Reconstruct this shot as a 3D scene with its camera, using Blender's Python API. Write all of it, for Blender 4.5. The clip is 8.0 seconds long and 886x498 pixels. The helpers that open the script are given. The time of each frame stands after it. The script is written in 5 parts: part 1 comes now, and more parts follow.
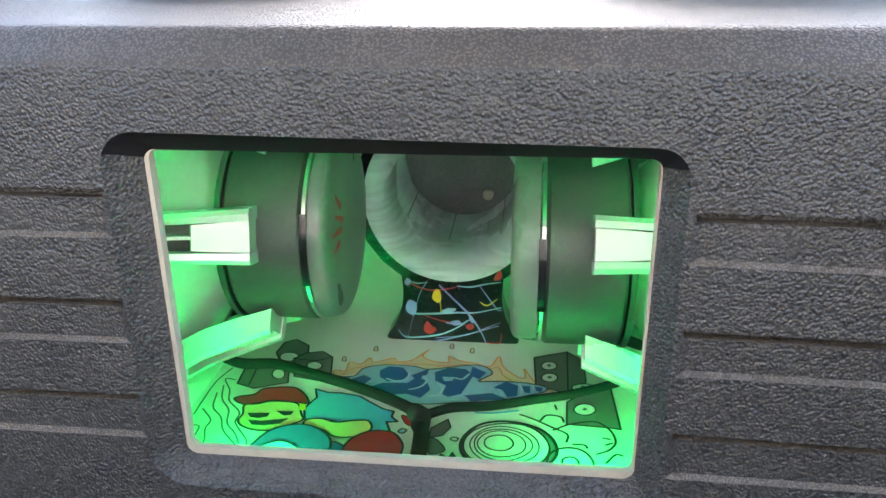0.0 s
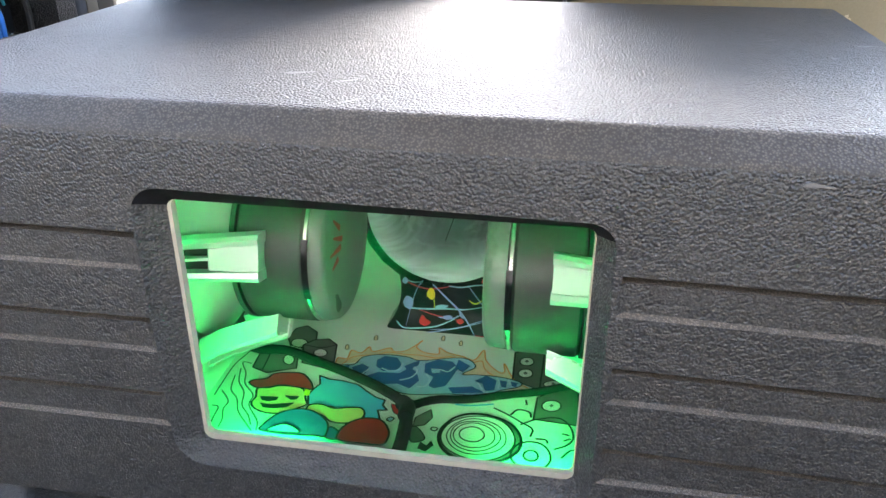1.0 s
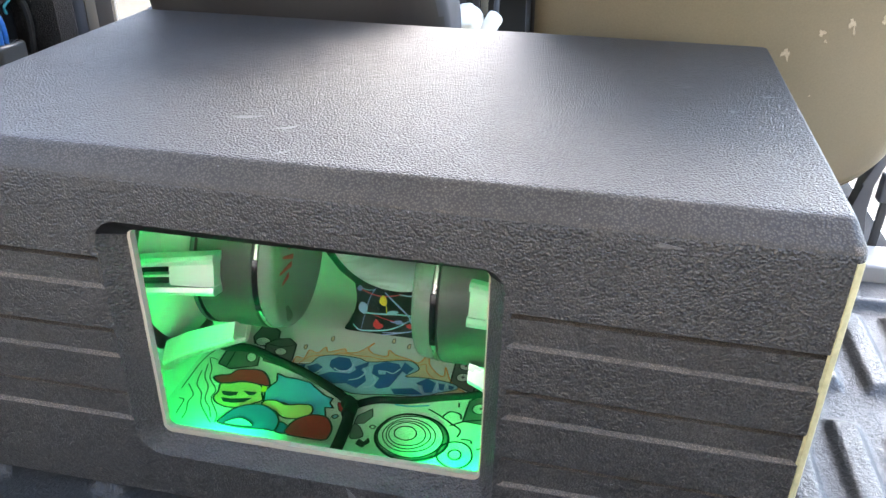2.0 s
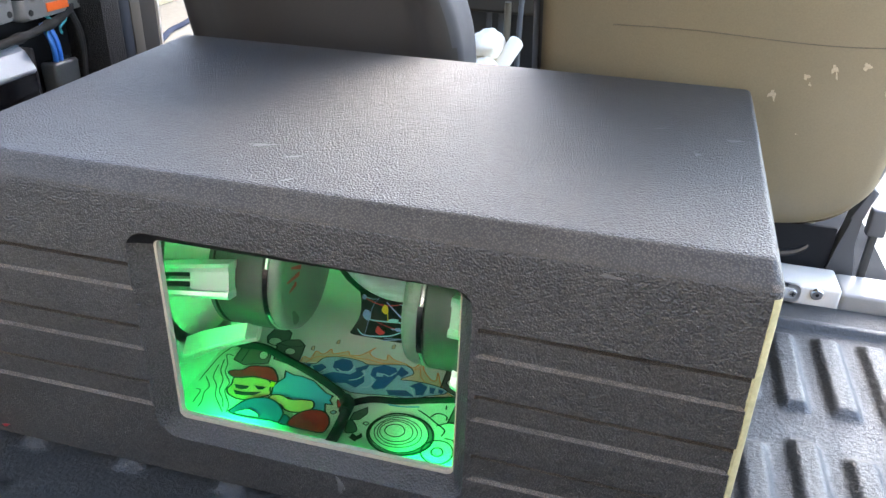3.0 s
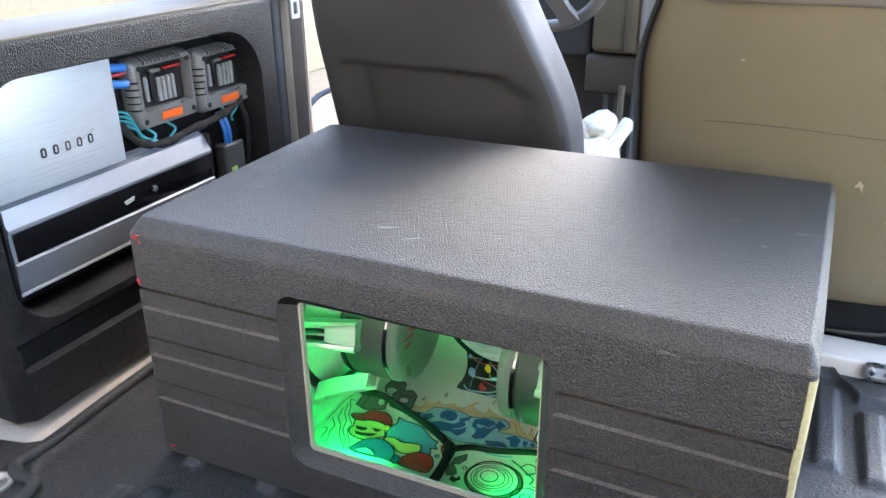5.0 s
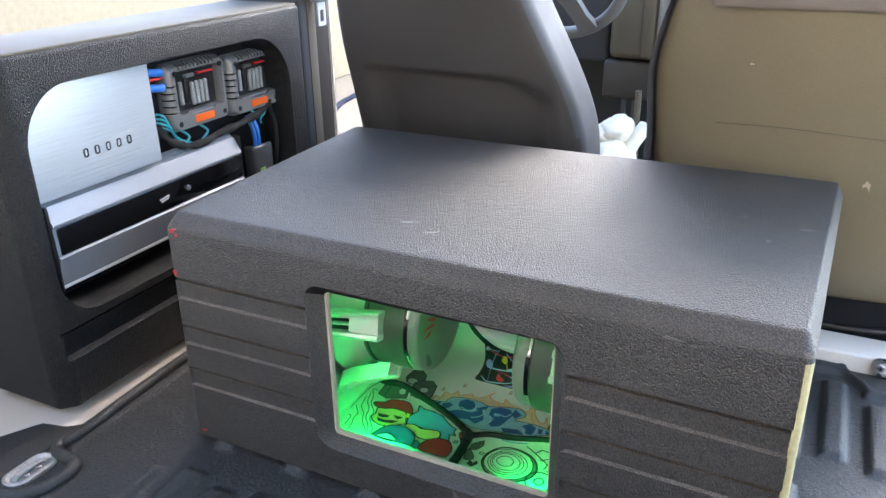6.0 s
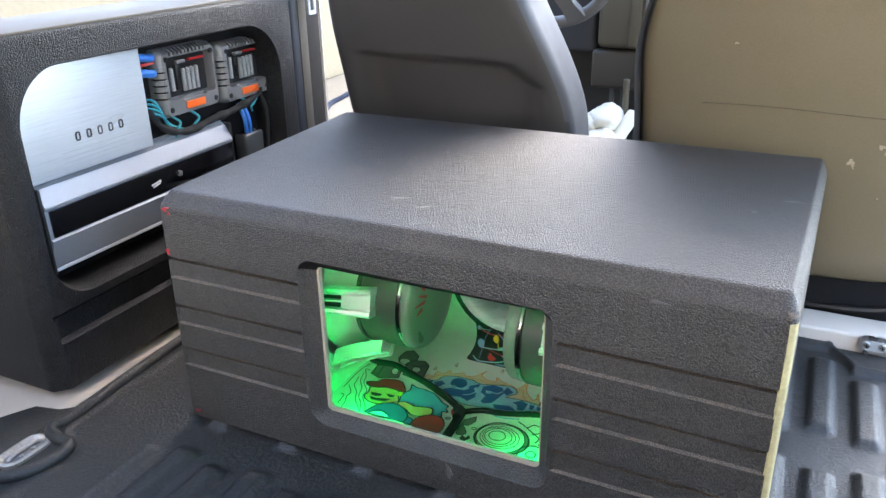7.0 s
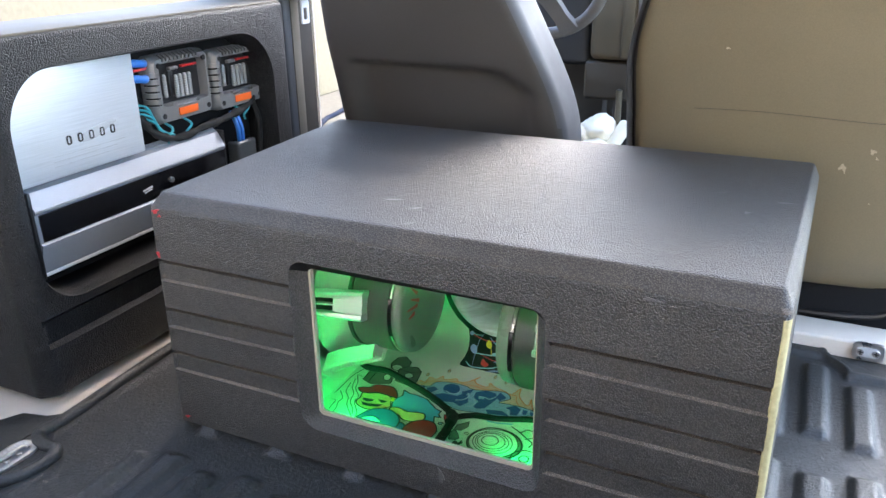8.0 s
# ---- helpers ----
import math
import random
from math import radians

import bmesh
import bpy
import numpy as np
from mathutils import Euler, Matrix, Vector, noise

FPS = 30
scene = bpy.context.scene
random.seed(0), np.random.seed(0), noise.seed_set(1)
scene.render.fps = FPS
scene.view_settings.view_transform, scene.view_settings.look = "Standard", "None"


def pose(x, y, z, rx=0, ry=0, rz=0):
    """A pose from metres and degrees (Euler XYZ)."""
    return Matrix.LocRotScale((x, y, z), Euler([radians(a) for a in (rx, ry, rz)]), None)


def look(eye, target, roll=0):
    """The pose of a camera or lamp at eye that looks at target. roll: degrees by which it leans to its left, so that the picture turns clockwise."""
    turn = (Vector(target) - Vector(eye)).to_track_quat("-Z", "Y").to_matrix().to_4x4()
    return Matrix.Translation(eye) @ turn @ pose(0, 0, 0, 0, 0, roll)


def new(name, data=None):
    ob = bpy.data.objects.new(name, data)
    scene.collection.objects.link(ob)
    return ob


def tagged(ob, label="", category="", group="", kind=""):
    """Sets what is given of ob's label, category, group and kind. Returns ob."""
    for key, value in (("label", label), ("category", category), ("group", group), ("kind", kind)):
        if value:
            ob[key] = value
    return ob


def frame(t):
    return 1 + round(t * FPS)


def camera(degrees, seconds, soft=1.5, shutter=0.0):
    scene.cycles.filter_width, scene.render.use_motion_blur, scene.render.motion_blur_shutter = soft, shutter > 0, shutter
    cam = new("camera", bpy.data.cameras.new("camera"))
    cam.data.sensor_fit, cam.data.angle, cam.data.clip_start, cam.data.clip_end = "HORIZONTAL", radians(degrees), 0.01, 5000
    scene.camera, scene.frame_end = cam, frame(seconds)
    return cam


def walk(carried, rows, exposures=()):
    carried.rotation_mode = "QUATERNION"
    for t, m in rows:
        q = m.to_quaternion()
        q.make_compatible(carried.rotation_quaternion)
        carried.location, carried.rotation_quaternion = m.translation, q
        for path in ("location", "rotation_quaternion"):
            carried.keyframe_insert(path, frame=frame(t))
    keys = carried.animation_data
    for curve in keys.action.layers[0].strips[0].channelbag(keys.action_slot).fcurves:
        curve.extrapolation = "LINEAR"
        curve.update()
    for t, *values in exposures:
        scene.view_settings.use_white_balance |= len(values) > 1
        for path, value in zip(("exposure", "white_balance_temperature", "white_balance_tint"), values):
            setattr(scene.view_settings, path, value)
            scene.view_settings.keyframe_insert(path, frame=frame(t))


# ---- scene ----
cam = camera(59.4, 8.0)
PATH = [
    (0, (0.082, -0.454, 0.439), (-0.123, 1.399, -0.284), -0.5),
    (0.5, (0.109, -0.482, 0.492), (-0.153, 1.332, -0.308), -0.2),
    (1, (0.139, -0.501, 0.55), (-0.155, 1.271, -0.331), 0.1),
    (1.5, (0.178, -0.522, 0.595), (-0.119, 1.221, -0.34), 0.8),
    (1.7, (0.201, -0.527, 0.613), (-0.109, 1.206, -0.336), 0.9),
    (2.8, (0.285, -0.588, 0.69), (-0.11, 1.129, -0.256), 2.1),
    (3, (0.298, -0.601, 0.698), (-0.127, 1.113, -0.242), 2.1),
    (3.5, (0.322, -0.633, 0.721), (-0.192, 1.069, -0.196), 1.5),
    (4, (0.344, -0.659, 0.747), (-0.274, 1.026, -0.136), 0.6),
    (4.5, (0.358, -0.684, 0.774), (-0.339, 0.99, -0.069), 0.1),
    (6, (0.401, -0.765, 0.795), (-0.408, 0.879, -0.005), -0.7),
    (6.5, (0.407, -0.779, 0.78), (-0.395, 0.869, -0.021), -0.8),
    (7, (0.413, -0.789, 0.763), (-0.378, 0.868, -0.029), -0.9),
    (7.5, (0.417, -0.793, 0.749), (-0.366, 0.877, -0.023), -0.9),
    (8, (0.417, -0.792, 0.739), (-0.368, 0.889, -0.009), -0.7),
]
EXPOSURES = [(0.0, 4.46, 6600, 11), (1.5, 4.30, 6600, 11), (3.0, 4.06, 6600, 11), (4.5, 4.06, 6600, 11), (6.0, 3.97, 6600, 11), (8.0, 3.99, 6600, 11)]     # seconds, stops, kelvin, tint
walk(cam, [(t, look(eye, target, roll)) for t, eye, target, roll in PATH], EXPOSURES)


# ---- light ----
world = bpy.data.worlds.new("daylight")
scene.world = world
world.use_nodes = True
wn = world.node_tree
sky = wn.nodes.new("ShaderNodeTexSky")
sky.sky_type, sky.sun_disc = "NISHITA", False
SUN_ELEV, SUN_TURN = 40.0, 5.0     # degrees; the turn is clockwise from +y, seen from above
sky.air_density, sky.dust_density = 1.0, 1.1
sky.sun_elevation, sky.sun_rotation = radians(SUN_ELEV), radians(SUN_TURN)
wn.nodes["Background"].inputs["Strength"].default_value = 0.15
wn.links.new(sky.outputs["Color"], wn.nodes["Background"].inputs["Color"])

sun = new("sun", bpy.data.lights.new("sun", "SUN"))
sun.data.energy, sun.data.angle, sun.data.color = 0.31, radians(70), (1.0, 0.97, 0.92)
away = Vector((math.sin(radians(SUN_TURN)) * math.cos(radians(SUN_ELEV)), math.cos(radians(SUN_TURN)) * math.cos(radians(SUN_ELEV)), math.sin(radians(SUN_ELEV))))
sun.matrix_world = look(away * 20, (0, 0, 0))


# ---- materials ----
def nodes_of(name):
    m = bpy.data.materials.new(name)
    m.use_nodes = True
    return m, m.node_tree, m.node_tree.nodes["Principled BSDF"]


def surface(name, colour, rough=0.5, metal=0.0, grain=300.0, bump=0.0, depth=0.001, vary=0.15, blotch=12.0, rough_vary=0.1, spec=0.5, stretch=(1, 1, 1), island=0.0):
    """A painted, moulded or metal surface: broad stains and fine grain vary its colour and gloss, with relief at real size."""
    m, tree, b = nodes_of(name)
    n, l = tree.nodes, tree.links
    coord = n.new("ShaderNodeTexCoord")
    mapping = n.new("ShaderNodeMapping")
    mapping.inputs["Scale"].default_value = stretch
    l.new(coord.outputs["Object"], mapping.inputs["Vector"])
    broad, fine = n.new("ShaderNodeTexNoise"), n.new("ShaderNodeTexNoise")
    broad.inputs["Scale"].default_value, broad.inputs["Detail"].default_value = blotch, 6
    fine.inputs["Scale"].default_value, fine.inputs["Detail"].default_value = grain, 3
    l.new(coord.outputs["Object"], broad.inputs["Vector"])
    l.new(mapping.outputs["Vector"], fine.inputs["Vector"])
    both = n.new("ShaderNodeMath")
    both.operation = "ADD"
    l.new(broad.outputs["Fac"], both.inputs[0])
    l.new(fine.outputs["Fac"], both.inputs[1])
    span = n.new("ShaderNodeMapRange")
    span.inputs["From Min"].default_value, span.inputs["From Max"].default_value = 0.6, 1.4
    span.inputs["To Min"].default_value, span.inputs["To Max"].default_value = 1 - vary, 1 + vary
    l.new(both.outputs[0], span.inputs["Value"])
    tint = n.new("ShaderNodeVectorMath")
    tint.operation = "SCALE"
    tint.inputs[0].default_value = colour
    l.new(span.outputs["Result"], tint.inputs["Scale"])
    l.new(tint.outputs["Vector"], b.inputs["Base Color"])
    gloss = n.new("ShaderNodeMapRange")
    gloss.inputs["From Min"].default_value, gloss.inputs["From Max"].default_value = 0.3, 0.7
    gloss.inputs["To Min"].default_value, gloss.inputs["To Max"].default_value = max(0.02, rough - rough_vary), min(1, rough + rough_vary)
    l.new(broad.outputs["Fac"], gloss.inputs["Value"])
    l.new(gloss.outputs["Result"], b.inputs["Roughness"])
    b.inputs["Metallic"].default_value, b.inputs["Specular IOR Level"].default_value = metal, spec
    if bump:
        relief = n.new("ShaderNodeBump")
        relief.inputs["Strength"].default_value, relief.inputs["Distance"].default_value = bump, depth
        l.new(fine.outputs["Fac"], relief.inputs["Height"])
        l.new(relief.outputs["Normal"], b.inputs["Normal"])
    return m


def sprayed(name, colour, rough, size, bump, depth, wrinkled=False, gloss_level=0.5):
    """Rubbery coat: rounded pebbles with finer pits, or the winding wrinkles of moulded liner; lightly dusty, with pale specks."""
    m, tree, b = nodes_of(name)
    n, l = tree.nodes, tree.links
    coord = n.new("ShaderNodeTexCoord")
    warp = n.new("ShaderNodeTexNoise")
    warp.inputs["Scale"].default_value, warp.inputs["Detail"].default_value = 0.6 / size, 2.0
    warp.inputs["Distortion"].default_value = 0.6 if wrinkled else 0.0
    l.new(coord.outputs["Object"], warp.inputs["Vector"])
    pits = n.new("ShaderNodeTexVoronoi")
    pits.feature = "SMOOTH_F1"
    pits.inputs["Scale"].default_value, pits.inputs["Smoothness"].default_value = 0.8 / size, 0.35
    l.new(coord.outputs["Object"], pits.inputs["Vector"])
    add = n.new("ShaderNodeMath")
    add.operation = "MULTIPLY_ADD"
    add.inputs[1].default_value = -1.3
    l.new(pits.outputs["Distance"], add.inputs[0])
    soft = n.new("ShaderNodeMath")
    soft.operation, soft.inputs[1].default_value = "MULTIPLY", 0.22
    l.new(warp.outputs["Fac"], soft.inputs[0])
    l.new(soft.outputs[0], add.inputs[2])
    if wrinkled:
        fold = n.new("ShaderNodeMath")
        fold.operation = "PINGPONG"
        fold.inputs[1].default_value = 0.075
        l.new(warp.outputs["Fac"], fold.inputs[0])
        add.operation, add.inputs[1].default_value = "MULTIPLY_ADD", 7.0
        l.new(fold.outputs[0], add.inputs[0])
        l.new(pits.outputs["Distance"], add.inputs[2])
    # the pebbles lie thicker in some places than in others
    patchy = n.new("ShaderNodeTexNoise")
    patchy.inputs["Scale"].default_value, patchy.inputs["Detail"].default_value = 0.09 / size, 4.0
    l.new(coord.outputs["Object"], patchy.inputs["Vector"])
    thick = n.new("ShaderNodeMapRange")
    thick.inputs["From Min"].default_value, thick.inputs["From Max"].default_value = 0.36, 0.64
    thick.inputs["To Min"].default_value, thick.inputs["To Max"].default_value = 0.72, 1.08
    l.new(patchy.outputs["Fac"], thick.inputs["Value"])
    height = n.new("ShaderNodeMath")
    height.operation = "MULTIPLY"
    l.new(add.outputs[0], height.inputs[0])
    l.new(thick.outputs["Result"], height.inputs[1])
    relief = n.new("ShaderNodeBump")
    relief.inputs["Strength"].default_value, relief.inputs["Distance"].default_value = bump, depth
    l.new(height.outputs[0], relief.inputs["Height"])
    l.new(relief.outputs["Normal"], b.inputs["Normal"])
    dust = n.new("ShaderNodeTexNoise")
    dust.inputs["Scale"].default_value, dust.inputs["Detail"].default_value, dust.inputs["Roughness"].default_value = 9.0, 8, 0.65
    l.new(coord.outputs["Object"], dust.inputs["Vector"])
    ramp = n.new("ShaderNodeValToRGB")
    ramp.color_ramp.elements[0].position, ramp.color_ramp.elements[1].position = 0.35, 0.75
    ramp.color_ramp.elements[0].color = (*[c * 0.85 for c in colour], 1)
    ramp.color_ramp.elements[1].color = (*[c * 1.35 for c in colour], 1)
    l.new(dust.outputs["Fac"], ramp.inputs["Fac"])
    speck = n.new("ShaderNodeTexVoronoi")
    speck.inputs["Scale"].default_value = 150.0
    l.new(coord.outputs["Object"], speck.inputs["Vector"])
    small = n.new("ShaderNodeMath")
    small.operation, small.inputs[1].default_value = "LESS_THAN", 0.11
    l.new(speck.outputs["Distance"], small.inputs[0])
    rare = n.new("ShaderNodeSeparateColor")
    l.new(speck.outputs["Color"], rare.inputs[0])
    few = n.new("ShaderNodeMath")
    few.operation, few.inputs[1].default_value = "GREATER_THAN", 0.86
    l.new(rare.outputs[0], few.inputs[0])
    both = n.new("ShaderNodeMath")
    both.operation = "MULTIPLY"
    l.new(small.outputs[0], both.inputs[0])
    l.new(few.outputs[0], both.inputs[1])
    dusted = n.new("ShaderNodeMix")
    dusted.data_type = "RGBA"
    dusted.inputs["B"].default_value = (0.13, 0.125, 0.12, 1)
    if wrinkled:
        few.inputs[1].default_value = 0.97
    l.new(both.outputs[0], dusted.inputs["Factor"])
    l.new(ramp.outputs["Color"], dusted.inputs["A"])
    # lighter tops, darker pits: the relief's light and shade put into the colour
    tops = n.new("ShaderNodeMapRange")
    tops.inputs["From Min"].default_value, tops.inputs["From Max"].default_value = 0.15, 0.60
    tops.inputs["To Min"].default_value, tops.inputs["To Max"].default_value = (1.1, 0.9) if wrinkled else (1.55, 0.60)
    l.new(pits.outputs["Distance"], tops.inputs["Value"])
    relief_shaded = n.new("ShaderNodeMix")
    relief_shaded.data_type, relief_shaded.blend_type = "RGBA", "MULTIPLY"
    relief_shaded.inputs["Factor"].default_value = 1.0
    l.new(dusted.outputs["Result"], relief_shaded.inputs["A"])
    l.new(tops.outputs["Result"], relief_shaded.inputs["B"])
    l.new(relief_shaded.outputs["Result"], b.inputs["Base Color"])
    gloss = n.new("ShaderNodeMapRange")
    gloss.inputs["From Min"].default_value, gloss.inputs["From Max"].default_value = 0.3, 0.7
    gloss.inputs["To Min"].default_value, gloss.inputs["To Max"].default_value = rough - 0.04, rough + 0.05
    l.new(dust.outputs["Fac"], gloss.inputs["Value"])
    l.new(gloss.outputs["Result"], b.inputs["Roughness"])
    b.inputs["Specular IOR Level"].default_value = gloss_level
    return m


COAT = sprayed("sprayed_liner_coat", (0.034, 0.0312, 0.0280), 0.52, 0.0017, 1.0, 0.0013, gloss_level=0.72)
# paler coat that carries the light on the grooves' upward faces
LIT_LEDGE_COAT = sprayed("lit_ledge_coat", (0.105, 0.090, 0.074), 0.72, 0.0013, 0.6, 0.0007, gloss_level=0.25)
CHAMFER_COAT = sprayed("brown_chamfer_coat", (0.052, 0.045, 0.037), 0.62, 0.0015, 0.6, 0.0008, gloss_level=0.45)
PANEL_COAT = sprayed("panel_liner_coat", (0.0080, 0.0081, 0.0090), 0.40, 0.0019, 1.0, 0.0014, gloss_level=0.32)
LINER = sprayed("moulded_bed_liner", (0.025, 0.0248, 0.0230), 0.46, 0.0042, 1.0, 0.0008, True)
WHITE_INSIDE = surface("white_enclosure_paint", (0.80, 0.81, 0.80), 0.42, bump=0.1, depth=0.0006, vary=0.05)
BODY_WHITE = surface("white_body_paint", (0.58, 0.515, 0.44), 0.5, vary=0.05, blotch=6)
SEALANT = surface("pale_window_sealant", (0.42, 0.38, 0.30), 0.38, grain=120, bump=0.25, depth=0.001, vary=0.12)
BLACK_PLASTIC = surface("black_plastic", (0.014, 0.014, 0.015), 0.38, grain=500, bump=0.15, depth=0.0004)
BLACK_MATTE = surface("black_felt_and_shade", (0.010, 0.010, 0.011), 0.85, vary=0.25, bump=0.2, depth=0.0005, spec=0.12)
GLOSS_BLACK = surface("gloss_black_panel", (0.006, 0.006, 0.007), 0.10, rough_vary=0.03, vary=0.1)
MAGNET = surface("dark_ferrite_magnet", (0.070, 0.072, 0.072), 0.5, vary=0.2)
RUBBER = surface("black_rubber", (0.016, 0.016, 0.016), 0.6, vary=0.2)
BOOT = surface("rubber_magnet_boot", (0.21, 0.22, 0.215), 0.34, vary=0.12)
ALU = surface("cast_aluminium", (0.80, 0.81, 0.82), 0.36, 0.45, grain=700, bump=0.1, depth=0.0003, vary=0.06)
STEEL = surface("bright_plated_steel", (0.60, 0.585, 0.56), 0.33, 1.0, vary=0.12, blotch=40)
SATIN_ZINC = surface("satin_zinc_plate", (0.42, 0.40, 0.37), 0.52, 0.75, grain=260, bump=0.3, depth=0.0006, vary=0.3, blotch=60)
BRUSHED = surface("brushed_aluminium", (0.60, 0.625, 0.66), 0.38, 0.5, grain=240, bump=0.35, depth=0.0003, vary=0.16, rough_vary=0.02, blotch=3, stretch=(1, 0.05, 3.0))
EXTRUDED = surface("satin_silver_extrusion", (0.31, 0.33, 0.36), 0.50, 0.45, vary=0.04)
GUNMETAL = surface("gunmetal_plastic", (0.25, 0.245, 0.245), 0.36, 0.5, vary=0.1)
FAINT = surface("faint_grey_print", (0.40, 0.41, 0.43), 0.5)
ORANGE = surface("orange_badge", (0.80, 0.13, 0.02), 0.4, vary=0.05)
BLUE_WIRE = surface("blue_wire_sleeve", (0.03, 0.16, 0.50), 0.4)
TEAL_WIRE = surface("teal_wire", (0.03, 0.28, 0.33), 0.4)
RED_WIRE = surface("red_wire", (0.5, 0.02, 0.02), 0.4)
COIL = surface("grey_resistor", (0.27, 0.27, 0.265), 0.5)
LOOM = surface("cloth_wire_loom", (0.012, 0.0115, 0.011), 0.85, grain=900, bump=0.6, depth=0.0008)
SEAT_DARK = surface("charcoal_seat_vinyl", (0.043, 0.039, 0.036), 0.52, grain=420, bump=0.2, depth=0.0006, vary=0.12, blotch=5)
SEAT_OLIVE = surface("olive_brown_seat_vinyl", (0.185, 0.152, 0.095), 0.42, grain=420, bump=0.2, depth=0.0006, vary=0.14, blotch=5)
SEAT_SIDE = surface("grey_seat_gusset", (0.066, 0.067, 0.072), 0.6, grain=500, bump=0.2, depth=0.0005, vary=0.06)
SEAT_SEAM = surface("brown_seam_thread", (0.095, 0.078, 0.052), 0.7, vary=0.2)
STAIN = surface("pale_dried_stain", (0.42, 0.35, 0.25), 0.7, vary=0.3, grain=300)
DASH_KNEE = surface("dark_taupe_knee_plastic", (0.042, 0.035, 0.026), 0.5, grain=400, bump=0.15, depth=0.0005)
SEAT_CLOTH = surface("taupe_mesh_cloth", (0.17, 0.138, 0.115), 0.85, grain=700, bump=0.6, depth=0.0008)
DASH = surface("taupe_dash_plastic", (0.082, 0.068, 0.046), 0.5, grain=400, bump=0.15, depth=0.0005)
DASH_DARK = surface("dark_dash_plastic", (0.026, 0.026, 0.027), 0.5, grain=400, bump=0.15, depth=0.0005)
WHEEL_GREY = surface("grey_wheel_grip", (0.15, 0.145, 0.14), 0.45)
WHITE_CLOTH = surface("white_cotton_cloth", (0.80, 0.73, 0.60), 0.9, grain=600, bump=0.5, depth=0.001, vary=0.08)
RAW_EDGE = surface("bare_yellow_filler", (0.44, 0.385, 0.20), 0.7, grain=180, bump=0.5, depth=0.001, vary=0.25)
GROUND = surface("pale_dusty_concrete", (0.155, 0.126, 0.085), 0.9, grain=30, bump=0.3, depth=0.004, vary=0.15, blotch=0.6)
HEADLINER = surface("pale_taupe_headliner", (0.72, 0.655, 0.575), 0.9, grain=300, bump=0.2)
PORT_GREY = surface("grey_port_plastic", (0.60, 0.65, 0.70), 0.26, grain=60, vary=0.35, blotch=14, stretch=(0.3, 0.3, 4))
SCUFF = surface("pale_scuff", (0.12, 0.117, 0.115), 0.6, grain=250, vary=0.3)
RED_MARK = surface("red_paint_mark", (0.45, 0.02, 0.03), 0.5)


def flat_paint(name, colour):
    return surface(name, colour, 0.45, grain=200, vary=0.10, blotch=30)


ART_BLACK = flat_paint("marker_black", (0.015, 0.015, 0.016))
ART_GREY = flat_paint("marker_grey", (0.16, 0.165, 0.16))
ART_LINE = flat_paint("marker_thin_grey", (0.09, 0.12, 0.10))
ART_RED = flat_paint("marker_red", (0.62, 0.02, 0.03))
ART_BLUE = flat_paint("marker_blue", (0.07, 0.40, 0.72))
ART_NAVY = flat_paint("marker_navy", (0.015, 0.11, 0.34))
ART_PALE = flat_paint("marker_peach", (0.78, 0.52, 0.22))
ART_SKY = flat_paint("marker_pale_blue", (0.32, 0.55, 0.75))
ART_ORANGE = flat_paint("marker_orange", (0.85, 0.30, 0.06))
ART_FLAME = flat_paint("marker_light_flame", (0.80, 0.62, 0.42))
ART_WHITE = flat_paint("marker_white", (0.82, 0.82, 0.80))
ART_YELLOW = flat_paint("splash_yellow", (0.85, 0.62, 0.03))
ART_ICE = flat_paint("marker_ice_blue", (0.48, 0.66, 0.84))
ART_VIOLET = flat_paint("splash_violet", (0.30, 0.32, 0.70))

m, tree, b = nodes_of("clear_acrylic_pane")
b.inputs["Base Color"].default_value = (1, 1, 1, 1)
tree.nodes.remove(b)
clear, shine, mixed, edge = (tree.nodes.new("ShaderNode" + k) for k in ("BsdfTransparent", "BsdfGlossy", "MixShader", "Fresnel"))
clear.inputs["Color"].default_value = (0.97, 0.98, 0.975, 1)
shine.inputs["Roughness"].default_value, edge.inputs["IOR"].default_value = 0.03, 1.40
tree.links.new(edge.outputs[0], mixed.inputs[0])
tree.links.new(clear.outputs[0], mixed.inputs[1])
tree.links.new(shine.outputs[0], mixed.inputs[2])
tree.links.new(mixed.outputs[0], tree.nodes["Material Output"].inputs["Surface"])
PANE = m

# the sheet's inner face and edges let light straight through
m, tree, b = nodes_of("acrylic_inner_face")
tree.nodes.remove(b)
clear = tree.nodes.new("ShaderNodeBsdfTransparent")
clear.inputs["Color"].default_value = (0.985, 0.99, 0.988, 1)
tree.links.new(clear.outputs[0], tree.nodes["Material Output"].inputs["Surface"])
PANE_INNER = m

# ---- building helpers ----
PLACE = {}


def thing(name, at, label, category, group="", kind=""):
    """An Empty at the base of a thing, for its parts."""
    ob = new(name)
    ob.location = at
    ob.empty_display_size = 0.02
    PLACE[ob.name] = Vector(at)
    return tagged(ob, label, category, group, kind)


def part(name, bm, material, parent=None, label="", smooth=40.0):
    """Links a bmesh, in world metres, as one mesh object under a thing or a part."""
    mesh = bpy.data.meshes.new(name)
    bmesh.ops.recalc_face_normals(bm, faces=bm.faces)
    for f in bm.faces:
        f.smooth = smooth > 0
    bm.to_mesh(mesh)
    bm.free()
    if smooth > 0:
        mesh.set_sharp_from_angle(angle=radians(smooth))
    for mat in (material if isinstance(material, (list, tuple)) else [material]):
        mesh.materials.append(mat)
    ob = new(name, mesh)
    if parent is not None:
        ob.parent = parent
        ob.location = -PLACE.get(parent.name, Vector())
    if label:
        ob["label"] = label
    return ob


